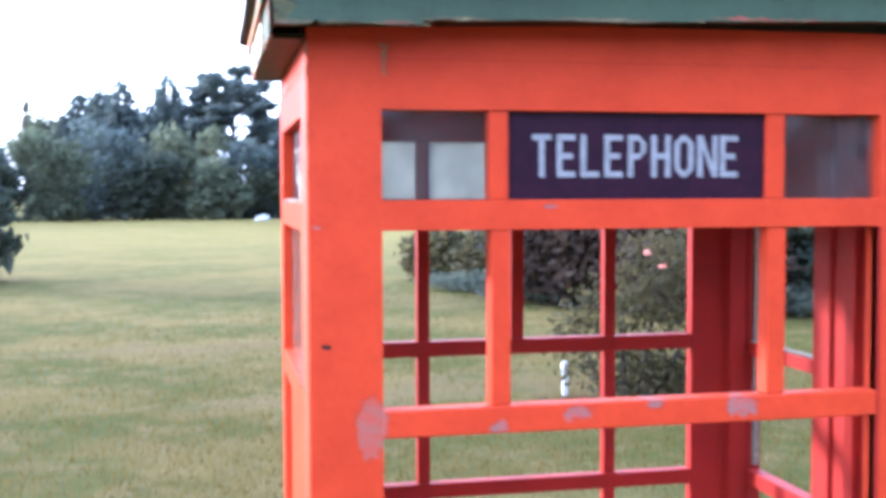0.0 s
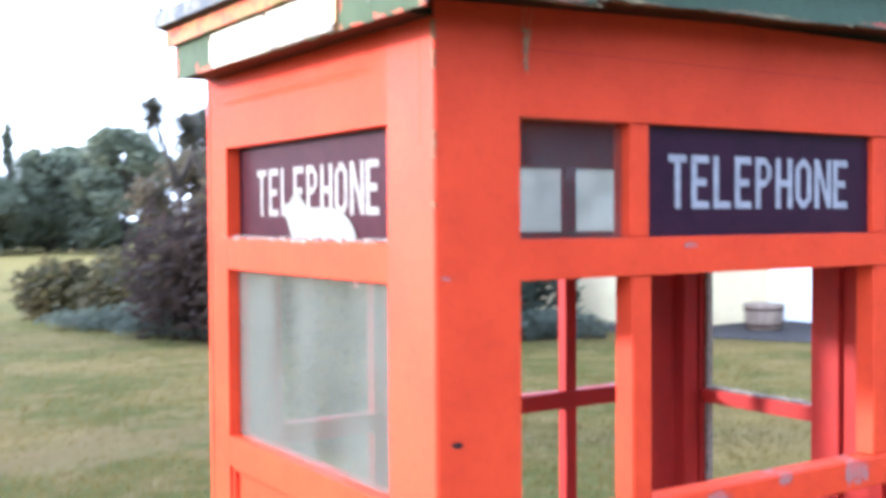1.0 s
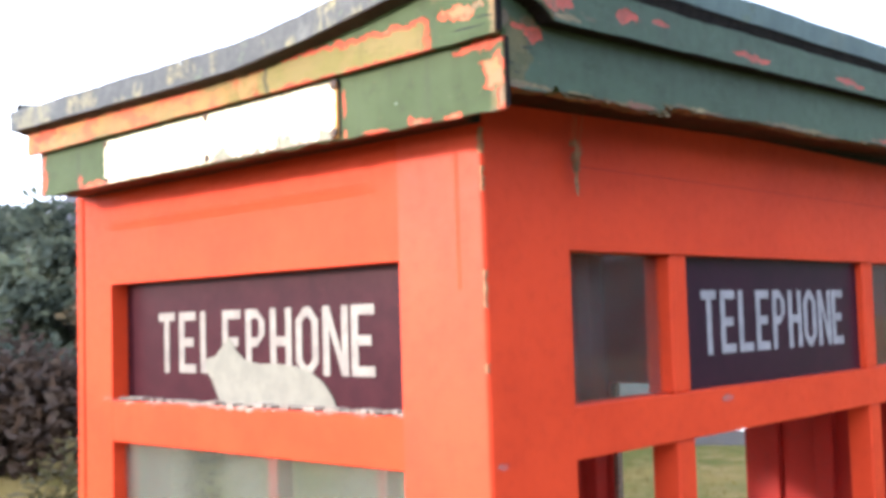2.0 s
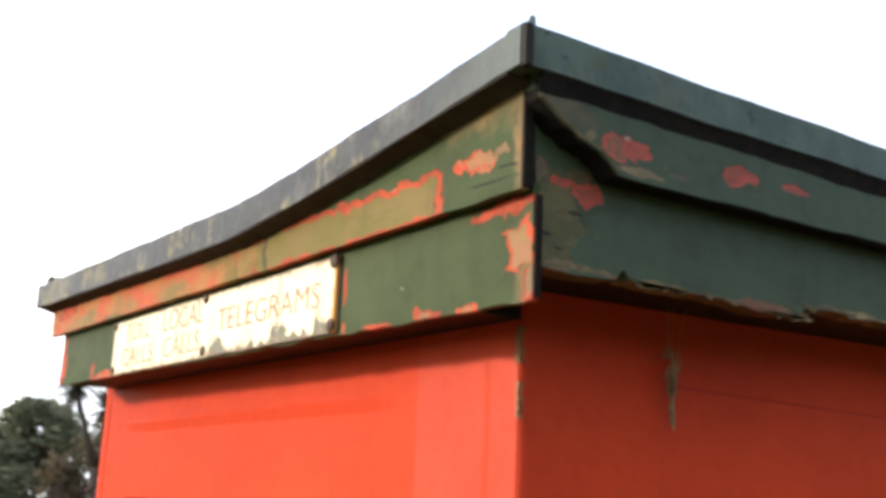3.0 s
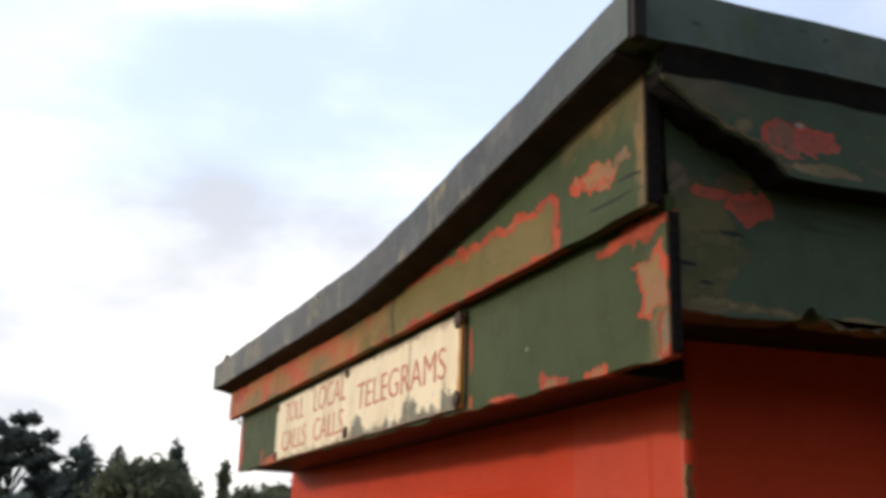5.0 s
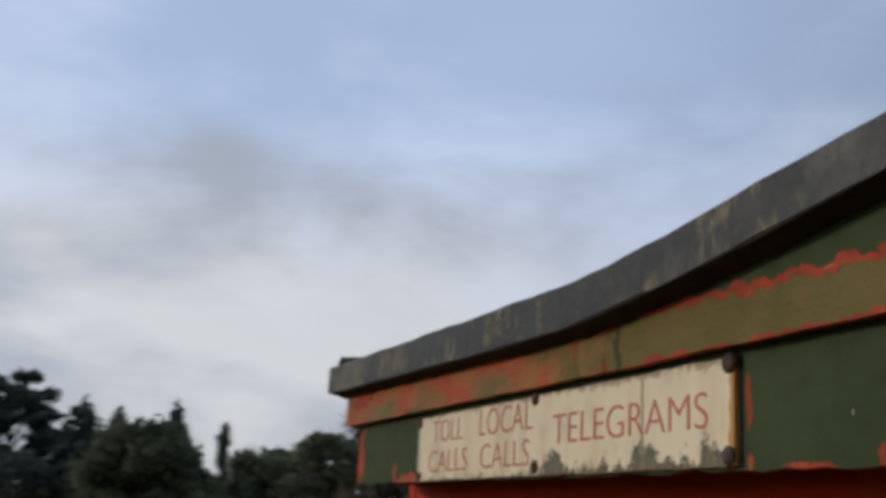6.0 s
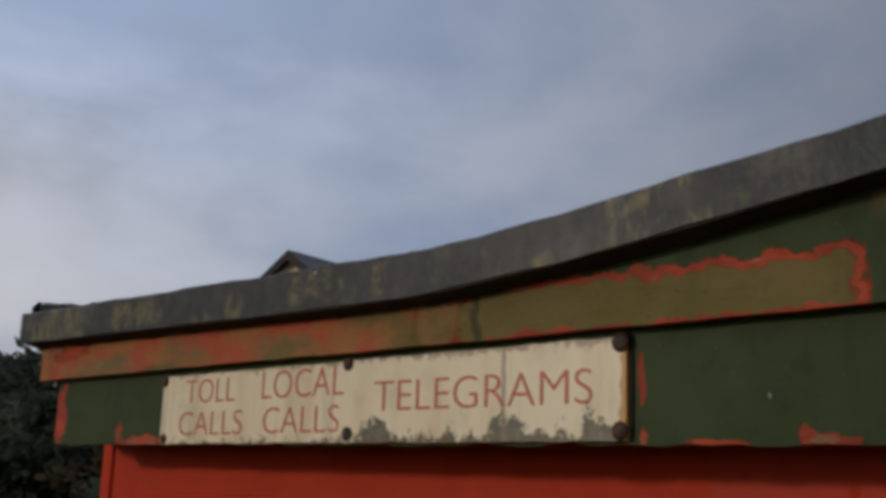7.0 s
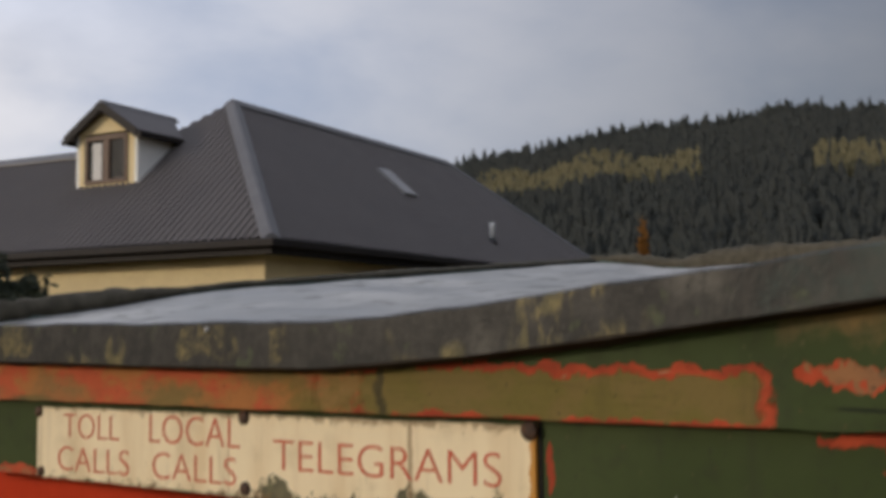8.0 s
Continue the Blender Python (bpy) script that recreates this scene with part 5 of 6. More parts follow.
def tree(name, kind, place, height, spread, style, label, count=2600, leaf=0.4, seed=1, group="", base=0.12):
    """A tree: trunk with limbs, and a crown of many small clumps in an uneven outline."""
    r = random.Random(seed)
    t = thing(name, (place[0], place[1], ground_height(*place) - 0.05), label, "tree", group)
    blobs = []
    if style == "cone":
        n = 30
        for i in range(n):
            q = base + (1 - base) * i / (n - 1)
            w = spread * (1 - q) ** 0.60 * r.uniform(0.90, 1.06) + 0.02 * spread
            a0, arms = r.uniform(0, 6.28), 9 if q < 0.5 else 7 if q < 0.8 else 4 if q < 0.95 else 1
            for s in range(arms):
                a = a0 + 6.28 * s / arms + r.uniform(-0.25, 0.25)
                reach = r.uniform(0.78, 1.10)
                for o, wide in ((0.45, 0.26), (0.78, 0.20)) if arms > 1 else ((0.0, 0.6),):
                    blobs.append((w * o * reach * math.cos(a), w * o * reach * math.sin(a), height * q * 0.985 - 0.10 * w * o, w * wide, w * wide, height * 0.022))
    elif style == "pine":
        for i in range(18):
            q = 0.46 + 0.50 * (i + r.random()) / 18
            a, o = r.uniform(0, 6.28), spread * r.uniform(0.25, 0.95) * (1.25 - 0.75 * q)
            w = spread * r.uniform(0.14, 0.24)
            for s in range(5):
                blobs.append((o * math.cos(a) + r.uniform(-w, w) * 1.1, o * math.sin(a) + r.uniform(-w, w) * 1.1, height * q + r.uniform(-0.35, 0.55) * w,
                              w * r.uniform(0.40, 0.75), w * r.uniform(0.40, 0.75), w * r.uniform(0.28, 0.48)))
    elif style == "round":
        for i in range(34):
            a, e = r.uniform(0, 6.28), r.uniform(-0.9, 1.0)
            o = spread * math.sqrt(1 - e * e) ** (0.5 if e < 0 else 1.0) * r.uniform(0.5, 0.85)
            w = spread * r.uniform(0.22, 0.38)
            blobs.append((o * math.cos(a), o * math.sin(a), height * (0.50 + 0.42 * e), w, w, w * 0.8))
    elif style == "wispy":
        for i in range(24):
            q = r.uniform(0.25, 1.0)
            a, o = r.uniform(0, 6.28), spread * (1.05 - q) * r.uniform(0.2, 0.9)
            w = spread * r.uniform(0.15, 0.28)
            blobs.append((o * math.cos(a), o * math.sin(a), height * q, w, w, w * 1.5))
    limbs = [b[:3] for b in blobs if b[2] < 0.97 * height][:: {"cone": 40, "pine": 5}.get(style, 2)]
    trunk_part(t, height * 0.93, 0.018 * height + 0.05, limbs, seed)
    cloud_part("crown", [leaf_cloud(blobs, count, leaf, seed, shell=0.35, fray=0.30)], LEAVES[kind], t)
    return t


def cabbage_tree(place, height, heads, seed):
    """A bare forked trunk with heads of long pointed leaves."""
    r = random.Random(seed)
    t = thing("cabbage_tree", (place[0], place[1], -0.05), "tall cabbage tree with spiky leaf heads on bare stems", "tree", "cabbage trees")
    bm = bmesh.new()
    fork = Vector((0, 0, height * 0.55))
    tube(bm, [(0, 0, 0), (0.05, 0, height * 0.3), fork], [0.2, 0.15, 0.12], 8)
    verts, faces = [], []
    for h in range(heads):
        a = 6.28 * h / heads + r.uniform(-0.3, 0.3)
        top = Vector((0.75 * math.cos(a) * (heads > 1), 0.75 * math.sin(a) * (heads > 1), height * r.uniform(0.84, 0.98)))
        tube(bm, [fork, fork.lerp(top, 0.6), top], [0.1, 0.08, 0.07], 7)
        for i in range(240):
            d = Vector((r.gauss(0, 1), r.gauss(0, 1), r.gauss(0.35, 0.8))).normalized()
            s = d.cross(Vector((0, 0, 1))).normalized() * 0.042
            ln = r.uniform(0.55, 0.95)
            m, e = top + d * ln * 0.55, top + d * ln + Vector((0, 0, -0.12 * ln))
            base = len(verts)
            verts += [top - s * 0.6, top + s * 0.6, m + s, m - s, e]
            faces += [(base, base + 1, base + 2, base + 3), (base + 3, base + 2, base + 4)]
    ob = part("trunk", bm, bark_m, None, "", True)
    ob.parent = t
    me = bpy.data.meshes.new("leaf_head")
    me.from_pydata([tuple(v) for v in verts], [], faces)
    me.materials.append(LEAVES["spike"])
    ob = new("leaf_head", me)
    ob.parent = t
    return t


def shrub(name, kind, blobs, place, label, count, leaf, seed, category="shrub", group="", shell=0.5):
    t = thing(name, (place[0], place[1], ground_height(*place)), label, category, group)
    for b in blobs[:4]:
        ob = part("stem", tube(bmesh.new(), [(b[0] * 0.4, b[1] * 0.4, -0.03), (b[0] * 0.8, b[1] * 0.8, b[2] * 0.6), (b[0], b[1], b[2])], [0.03, 0.02, 0.008], 6), bark_m, None)
        ob.parent = t
    cloud_part("foliage", [leaf_cloud(blobs, count, leaf, seed, shell=shell)], LEAVES[kind], t)
    return t


def lump(length, depth, height, n, seed, axis=0.0):
    """Blobs for a long low planting."""
    r = random.Random(seed)
    out = []
    for i in range(n):
        s, d = (i + 0.5) / n - 0.5 + r.uniform(-0.02, 0.02), r.uniform(-0.35, 0.35) * depth
        h = height * r.uniform(0.7, 1.0)
        x, y = s * length, d
        out.append((x * math.cos(axis) - y * math.sin(axis), x * math.sin(axis) + y * math.cos(axis), h * 0.5, length / n * 1.1 + 0.1, depth * 0.55, h * 0.52))
    return out


# far woodland: bearing, height, spread, style, leaves
for i, (az, dist, h, w, style, kind) in enumerate((
        (-10.5, 95, 8.6, 2.6, "wispy", "light"), (-8.9, 95, 9.6, 1.5, "wispy", "autumn"), (-7.6, 92, 8.2, 3.0, "round", "broad"),
        (-6.4, 90, 10.0, 4.0, "cone", "conifer"), (-5.4, 88, 10.3, 3.4, "cone", "conifer"), (-4.4, 86, 10.8, 3.8, "cone", "conifer"), (-3.4, 90, 8.2, 3.2, "round", "dark"),
        (-2.1, 84, 11.1, 4.2, "cone", "conifer"), (-0.9, 86, 7.0, 2.6, "round", "autumn"),
        (-0.4, 84, 10.2, 2.6, "pine", "pine"), (1.2, 82, 11.0, 4.2, "pine", "pine"), (2.4, 80, 8.4, 2.6, "pine", "pine"),
        (4.4, 78, 9.4, 4.0, "cone", "conifer"), (6.1, 80, 9.3, 2.2, "cone", "conifer"), (7.5, 62, 6.9, 3.3, "round", "broad"), (8.8, 74, 9.3, 2.3, "cone", "conifer"),
        (9.3, 66, 6.2, 2.4, "round", "broad"), (10.4, 60, 3.9, 1.8, "round", "light"), (11.3, 74, 7.7, 1.3, "wispy", "light"), (13.2, 70, 5.6, 2.0, "wispy", "light"),
        (-13.5, 90, 9.5, 3.2, "cone", "conifer"), (-16.5, 92, 10.0, 3.4, "pine", "pine"), (-20.0, 95, 10.0, 3.6, "round", "broad"), (-24.0, 95, 9.8, 3.0, "cone", "conifer"))):
    label = {"cone": "tall dark conifer at the field edge", "pine": "open-crowned dark pine at the field edge", "round": "rounded leafy tree at the field edge",
             "wispy": "slender pale tree at the field edge"}[style]
    tree({"cone": "conifer_tree", "pine": "pine_tree", "round": "broadleaf_tree", "wispy": "slender_tree"}[style], kind, eye_az(az, dist), h, w, style, label,
         {"wispy": 1700, "pine": 9000, "cone": 13000}.get(style, 7000), {"wispy": 0.16, "pine": 0.20, "cone": 0.24}.get(style, 0.24), 20 + i, "trees round the field", 0.04)
for i, az in enumerate(q * 1.25 - 26 for q in range(34)):
    place = eye_az(az + 0.7 * math.sin(i * 3.3), 76 + 3 * math.sin(i * 1.7))
    r = random.Random(60 + i)
    shrub("field_shrub", ("light", "broad", "conifer", "dark", "broad")[i % 5], [(r.uniform(-1.6, 1.6), r.uniform(-0.8, 0.8), r.uniform(0.6, 4.4 + 1.4 * math.sin(i * 2.3)), 1.2, 1.0, 1.1) for q in range(11)], place,
          "leafy shrub along the field edge", 1700, 0.25, 70 + i, group="shrubs round the field")
tree("conifer_tree", "dark", eye_az(-13.2, 24, -0.18, -2.18), 6.0, 2.0, "cone", "dark spreading conifer on the meadow", 4200, 0.22, 91, "", 0.10)

# Unseen trees behind the camera, added to block low sky light on the front.
for i in range(10):
    tree("broadleaf_tree", ("broad", "dark")[i % 2], eye_az(127 + 11.5 * i, 52 + 4 * math.sin(i * 2.1)), 12.5 + 1.4 * math.sin(i * 1.3), 5.8, "round", "rounded leafy tree at the field edge", 2600, 0.6, 200 + i,
         "trees round the field", 0.04)



def boulder(place, length, height, seed):
    """A low rounded stone sunk a little into the ground."""
    r = random.Random(seed)
    t = thing("boulder", (place[0], place[1], ground_height(*place)), "pale rounded shape in the far field, built as a boulder", "boulder", "boulders in the field")
    bm = bmesh.new()
    bmesh.ops.create_icosphere(bm, subdivisions=3, radius=1.0)
    for v in bm.verts:
        k = 1 + 0.22 * noise.noise(v.co * 1.7 + Vector((seed, 0, 0))) + 0.07 * noise.noise(v.co * 5 + Vector((0, seed, 0)))
        v.co = Vector((v.co.x * length / 2 * k, v.co.y * length * r.uniform(0.34, 0.36) * k, max(-0.3, v.co.z) * height * k))
    ob = part("stone", bm, stone_m, None, "", True)
    ob.parent = t
    return t


stone_m = plain("pale_field_stone", (0.42, 0.41, 0.38), (0.34, 0.33, 0.30), 3, 0.9, bump=0.6, distance=0.03)
# Two low pale sheep-sized shapes in the far field, modelled as boulders.
boulder((2.85, 70.0), 1.15, 0.34, 3)
boulder((9.4, 70.0), 1.45, 0.42, 5)

# planting by the house
tree("broadleaf_tree", "autumn", eye_az(20.8, 40, -0.9, -1.2), 4.3, 2.3, "round", "bronze shrubby tree behind the cabbage trees", 4200, 0.17, 48, "", 0.1)
cabbage_tree(eye_az(19.7, 34, -0.9, -1.2), 5.1, 2, 3)
cabbage_tree(eye_az(21.2, 31, -0.9, -1.2), 4.7, 3, 4)
tree("broadleaf_tree", "light", eye_az(12.9, 66, -0.5, -1.7), 5.8, 2.4, "round", "rounded leafy tree across the field", 4200, 0.25, 49, "", 0.1)
tree("broadleaf_tree", "light", eye_az(17.0, 62, -0.9, -1.2), 7.0, 2.9, "round", "broad pale bushy tree across the field", 6000, 0.24, 44, "", 0.1)
tree("broadleaf_tree", "broad", eye_az(14.6, 70, -0.9, -1.2), 6.2, 2.6, "round", "rounded leafy tree across the field", 4200, 0.26, 47, "", 0.1)
tree("broadleaf_tree", "dark", eye_az(24.4, 24), 4.7, 1.6, "round", "dark leafy tree beside the house", 5000, 0.14, 45, "", 0.1)
tree("broadleaf_tree", "dark", eye_az(27.5, 22), 4.4, 2.0, "round", "dark leafy tree beside the house", 5000, 0.14, 46, "", 0.1)
for i, (az, dist, h, w) in enumerate(((22.0, 21, 2.9, 1.0), (25.0, 19.5, 3.6, 1.3), (27.4, 18.5, 3.4, 1.4), (29.8, 17.5, 3.2, 1.3), (32.4, 16.0, 2.9, 1.2))):
    tree("broadleaf_tree", ("autumn", "broad", "dark")[i % 3], eye_az(az, dist), h, w, "round", "leafy garden tree beside the house wall", 3600, 0.11, 120 + i, "garden trees", 0.1)
tree("broadleaf_tree", "dark", eye_az(33.4, 15.5, -0.69, -0.2), 3.75, 0.9, "round", "leafy garden tree beside the house wall", 3600, 0.10, 131, "garden trees", 0.1)
shrub("flower_hedge", "rose", lump(3.2, 1.5, 1.25, 7, 4, -1.2), (4.98, 18.2), "low mixed flowering hedge at the bed", 4200, 0.10, 7, "hedge")
shrub("copper_hedge", "copper", lump(4.0, 1.7, 1.95, 8, 5, -0.75), (5.8, 13.4), "dense dark copper-leaved garden hedge", 6500, 0.10, 8, "hedge")
shrub("garden_hedge", "dark", lump(5.2, 1.8, 1.9, 8, 6, -0.6), (7.9, 13.9), "dense dark green garden hedge", 6000, 0.11, 9, "hedge")
bed = [(4.2, 17.6), (5.2, 14.6), (6.6, 12.9), (8.2, 11.9), (9.8, 11.2)]
for i, (a, b) in enumerate(zip(bed, bed[1:])):
    ln, ax = math.dist(a, b), math.atan2(b[1] - a[1], b[0] - a[0])
    shrub("lavender_border", "grey", lump(ln * 1.08, 0.7, 0.42, 6, 30 + i, ax), ((a[0] + b[0]) / 2, (a[1] + b[1]) / 2), "low grey-green lavender border", 2200, 0.06, 40 + i, "border", "garden borders")
rose = shrub("rose_bush", "rose", [(0.0, 0, 0.75, 0.42, 0.4, 0.4), (0.35, 0.1, 1.05, 0.4, 0.4, 0.42), (-0.3, 0.1, 0.5, 0.36, 0.36, 0.36), (0.55, -0.1, 0.65, 0.36, 0.36, 0.4),
                                       (0.72, 0.2, 1.22, 0.33, 0.33, 0.38), (0.2, 0.1, 0.28, 0.46, 0.42, 0.24), (0.45, 0.1, 0.22, 0.40, 0.36, 0.20), (0.05, -0.1, 0.16, 0.40, 0.36, 0.16), (0.40, -0.1, 0.14, 0.42, 0.36, 0.15)], (3.12, 6.4), "rose bush with a few pink blooms", 4200, 0.036, 12, "shrub", "", 0.2)
r = random.Random(8)
for i in range(12):
    c = Vector((r.uniform(0.1, 0.95), r.uniform(-0.45, 0.0), r.uniform(0.75, 1.5)))
    bm = bmesh.new()
    for q in range(9):
        d = Vector((r.gauss(0, 1), r.gauss(0, 1), r.gauss(0.3, 1))).normalized()
        s = d.orthogonal().normalized() * 0.016
        a = c + d * 0.006
        bm.faces.new([bm.verts.new(p) for p in (a - s, a + d * 0.026 - s * 0.7, a + d * 0.029 + s * 0.7, a + s)])
    ob = part("bloom", bm, pink_m, None)
    ob.parent = rose
label_post = thing("plant_marker", (2.74, 6.78, 0.0), "short white plant marker post in the soil", "marker")
boxed("stake", (2.718, 2.764, 6.766, 6.794, -0.05, 0.24), plain("white_marker_paint", (0.74, 0.73, 0.70), (0.62, 0.61, 0.58), 30), label_post, "", 0.004)
boxed("cap", (2.712, 2.770, 6.760, 6.800, 0.24, 0.31), plain("white_marker_cap", (0.76, 0.75, 0.72), (0.66, 0.65, 0.62), 30), label_post, "", 0.006)

# ---- house ----
HOUSE_TURN = 6.2
HC = Vector((11.4, 11.05, 0))
HM = Matrix.Translation(HC) @ Matrix.Rotation(radians(HOUSE_TURN), 4, "Z")
house = new("house")
house.matrix_basis = HM
tagged(house, "cream single-storey house with a steep dark iron roof and dormer", "house")
wall_m = plain("cream_render", (0.74, 0.60, 0.33), (0.68, 0.54, 0.30), 3, 0.9, bump=0.2)
white_m = plain("white_boards", (0.80, 0.79, 0.74), (0.74, 0.73, 0.69), 5, 0.7)
trim_m = plain("dark_brown_trim", (0.013, 0.010, 0.009), (0.020, 0.015, 0.012), 12, 0.6, spec=0.2)
frame_m = plain("brown_timber_frame", (0.12, 0.065, 0.035), (0.09, 0.05, 0.03), 15, 0.6)
plinth_m = plain("black_plinth", (0.035, 0.035, 0.038), (0.05, 0.05, 0.05), 4, 0.9)
blind_m = plain("pale_blind", (0.62, 0.60, 0.56), (0.56, 0.54, 0.5), 8, 0.8)
grey_m = plain("grey_door_panel", (0.13, 0.125, 0.105), (0.11, 0.105, 0.09), 6, 0.6)


def iron_roof_material(name):
    k = Mat(name)
    a, b = k.noise(1.2, 4, 0.6), k.noise(14, 4, 0.6)
    col = k.mix(a, (0.086, 0.076, 0.072), (0.124, 0.109, 0.102))
    col = k.mix(k.math("MULTIPLY", k.step(b, 0.55, 0.75), 0.3), col, (0.092, 0.083, 0.078))
    return k.done(col, 0.6, 0.0, 0.3)


iron_m, cap_m = iron_roof_material("dark_roof_iron"), plain("ridge_cap_iron", (0.105, 0.098, 0.095), (0.080, 0.075, 0.073), 3, 0.5)
EAVE, OVER, RIDGE_H, HALF = 3.55, 0.45, 2.93, 3.40
SLOPE = RIDGE_H / HALF
LEN = 2 * HALF + 8.62


def hp(name, bm, material, parent=None, label="", smooth=False):
    ob = part(name, bm, material, None, label, smooth)
    ob.parent = parent or house
    return ob


def corrugated(name, corners, along, parent=None, pitch=0.14, depth=0.030):
    """A roof plane of trapezoid-ribbed iron. corners in order; ribs run down the slope, spaced along the given unit vector."""
    pts = [Vector(c) for c in corners]
    along = Vector(along).normalized()
    nrm = (pts[1] - pts[0]).cross(pts[2] - pts[0]).normalized()
    if nrm.z < 0:
        nrm = -nrm
    down = nrm.cross(along).normalized()
    o = pts[0]
    poly = [((p - o) @ along, (p - o) @ down) for p in pts]
    lo, hi = min(p[0] for p in poly), max(p[0] for p in poly)

    def span(u):
        hits = []
        for (a, c), (b, d) in zip(poly, poly[1:] + poly[:1]):
            if abs(b - a) > 1e-6 and min(a, b) - 1e-6 <= u <= max(a, b) + 1e-6:
                hits.append(c + (d - c) * (u - a) / (b - a))
        return (min(hits), max(hits)) if hits else None
    bm = bmesh.new()
    prev = None
    us = []
    u = lo + 0.002
    while u < hi - 0.002:
        for q, hgt in ((0.0, 0.0), (0.52, 0.0), (0.62, 1.0), (0.90, 1.0)):
            if u + q * pitch < hi - 0.002:
                us.append((u + q * pitch, hgt))
        u += pitch
    for u, hgt in us:
        s = span(u)
        if not s or s[1] - s[0] < 1e-3:
            prev = None
            continue
        row = [bm.verts.new(o + along * u + down * v + nrm * (hgt * depth)) for v in s]
        if prev:
            bm.faces.new((prev[0], row[0], row[1], prev[1]))
        prev = row
    return hp(name, bm, iron_m, parent, "dark ribbed roofing iron")


E0, E1 = -OVER, LEN - OVER
F1 = 2 * HALF - OVER
apex_a, apex_b = (HALF - OVER, HALF - OVER, EAVE + RIDGE_H), (LEN - HALF - OVER, HALF - OVER, EAVE + RIDGE_H)
corrugated("end_roof", [(E0, E0, EAVE), (E0, F1, EAVE), apex_a], (0, 1, 0))
corrugated("front_roof", [(E0, E0, EAVE), (E1, E0, EAVE), apex_b, apex_a], (1, 0, 0))
corrugated("far_end_roof", [(E1, E0, EAVE), (E1, F1, EAVE), apex_b], (0, 1, 0))
corrugated("rear_roof", [(E0, F1, EAVE), (E1, F1, EAVE), apex_b, apex_a], (1, 0, 0))
WING_R, WING_END = 2.35, 11.0
wing_z = EAVE + WING_R * SLOPE
corrugated("wing_roof", [(E0, F1 - 1.9, EAVE - 0.004), (E0, WING_END, EAVE), (E0 + WING_R, WING_END, wing_z), (E0 + WING_R, F1 - 1.9, wing_z - 0.004)], (0, 1, 0))
corrugated("wing_rear_roof", [(E0 + 2 * WING_R, F1 - 1.9, EAVE), (E0 + 2 * WING_R, WING_END, EAVE), (E0 + WING_R, WING_END, wing_z), (E0 + WING_R, F1 - 1.9, wing_z)], (0, 1, 0))


def cap_strip(name, a, b, width, lift=0.035):
    """A folded cap along a ridge or hip."""
    a, b = Vector(a), Vector(b)
    d = (b - a).normalized()
    s = d.cross(Vector((0, 0, 1))).normalized() * width / 2
    flat = Vector((0, 0, -SLOPE * width * 0.36 * (1.0 if abs(d.z) < 0.1 else 0.72)))
    up = Vector((0, 0, lift))
    bm = bmesh.new()
    rows = [[bm.verts.new(p + q) for q in (s + flat + up, s * 0.15 + up * 1.6, -s * 0.15 + up * 1.6, -s + flat + up, -s + flat, s + flat)] for p in (a, b)]
    for i in range(6):
        bm.faces.new((rows[0][i], rows[0][(i + 1) % 6], rows[1][(i + 1) % 6], rows[1][i]))
    bm.faces.new(rows[0])
    bm.faces.new(rows[1])
    return hp(name, bm, cap_m, None, "folded grey ridge capping")


cap_strip("hip_cap", (E0, E0, EAVE), apex_a, 0.29)
cap_strip("hip_cap", (E1, E0, EAVE), apex_b, 0.36)
cap_strip("ridge_cap", apex_a, apex_b, 0.36)
cap_strip("ridge_cap", (E0 + WING_R, F1 - 1.5, wing_z), (E0 + WING_R, WING_END, wing_z), 0.36)
hp("gutter", box(bmesh.new(), E0 - 0.12, E0, E0 - 0.12, WING_END, EAVE - 0.14, EAVE - 0.02, 0.02), trim_m, None, "dark brown gutter")
hp("gutter", box(bmesh.new(), E0 + 0.002, E1, E0 - 0.12, E0, EAVE - 0.14, EAVE - 0.02, 0.02), trim_m, None, "dark brown gutter")
hp("fascia_board", box(bmesh.new(), E0 + 0.004, E0 + 0.03, E0, WING_END, EAVE - 0.24, EAVE - 0.03), trim_m)
hp("fascia_board", box(bmesh.new(), E0 + 0.03, E1, E0 + 0.004, E0 + 0.03, EAVE - 0.24, EAVE - 0.03), trim_m)
hp("soffit", box(bmesh.new(), E0 + 0.03, 0.3, E0 + 0.03, WING_END, EAVE - 0.20, EAVE - 0.17), trim_m)
hp("soffit", box(bmesh.new(), 0.3, E1, E0 + 0.03, 0.3, EAVE - 0.20, EAVE - 0.17), trim_m)
WT = EAVE - 0.2
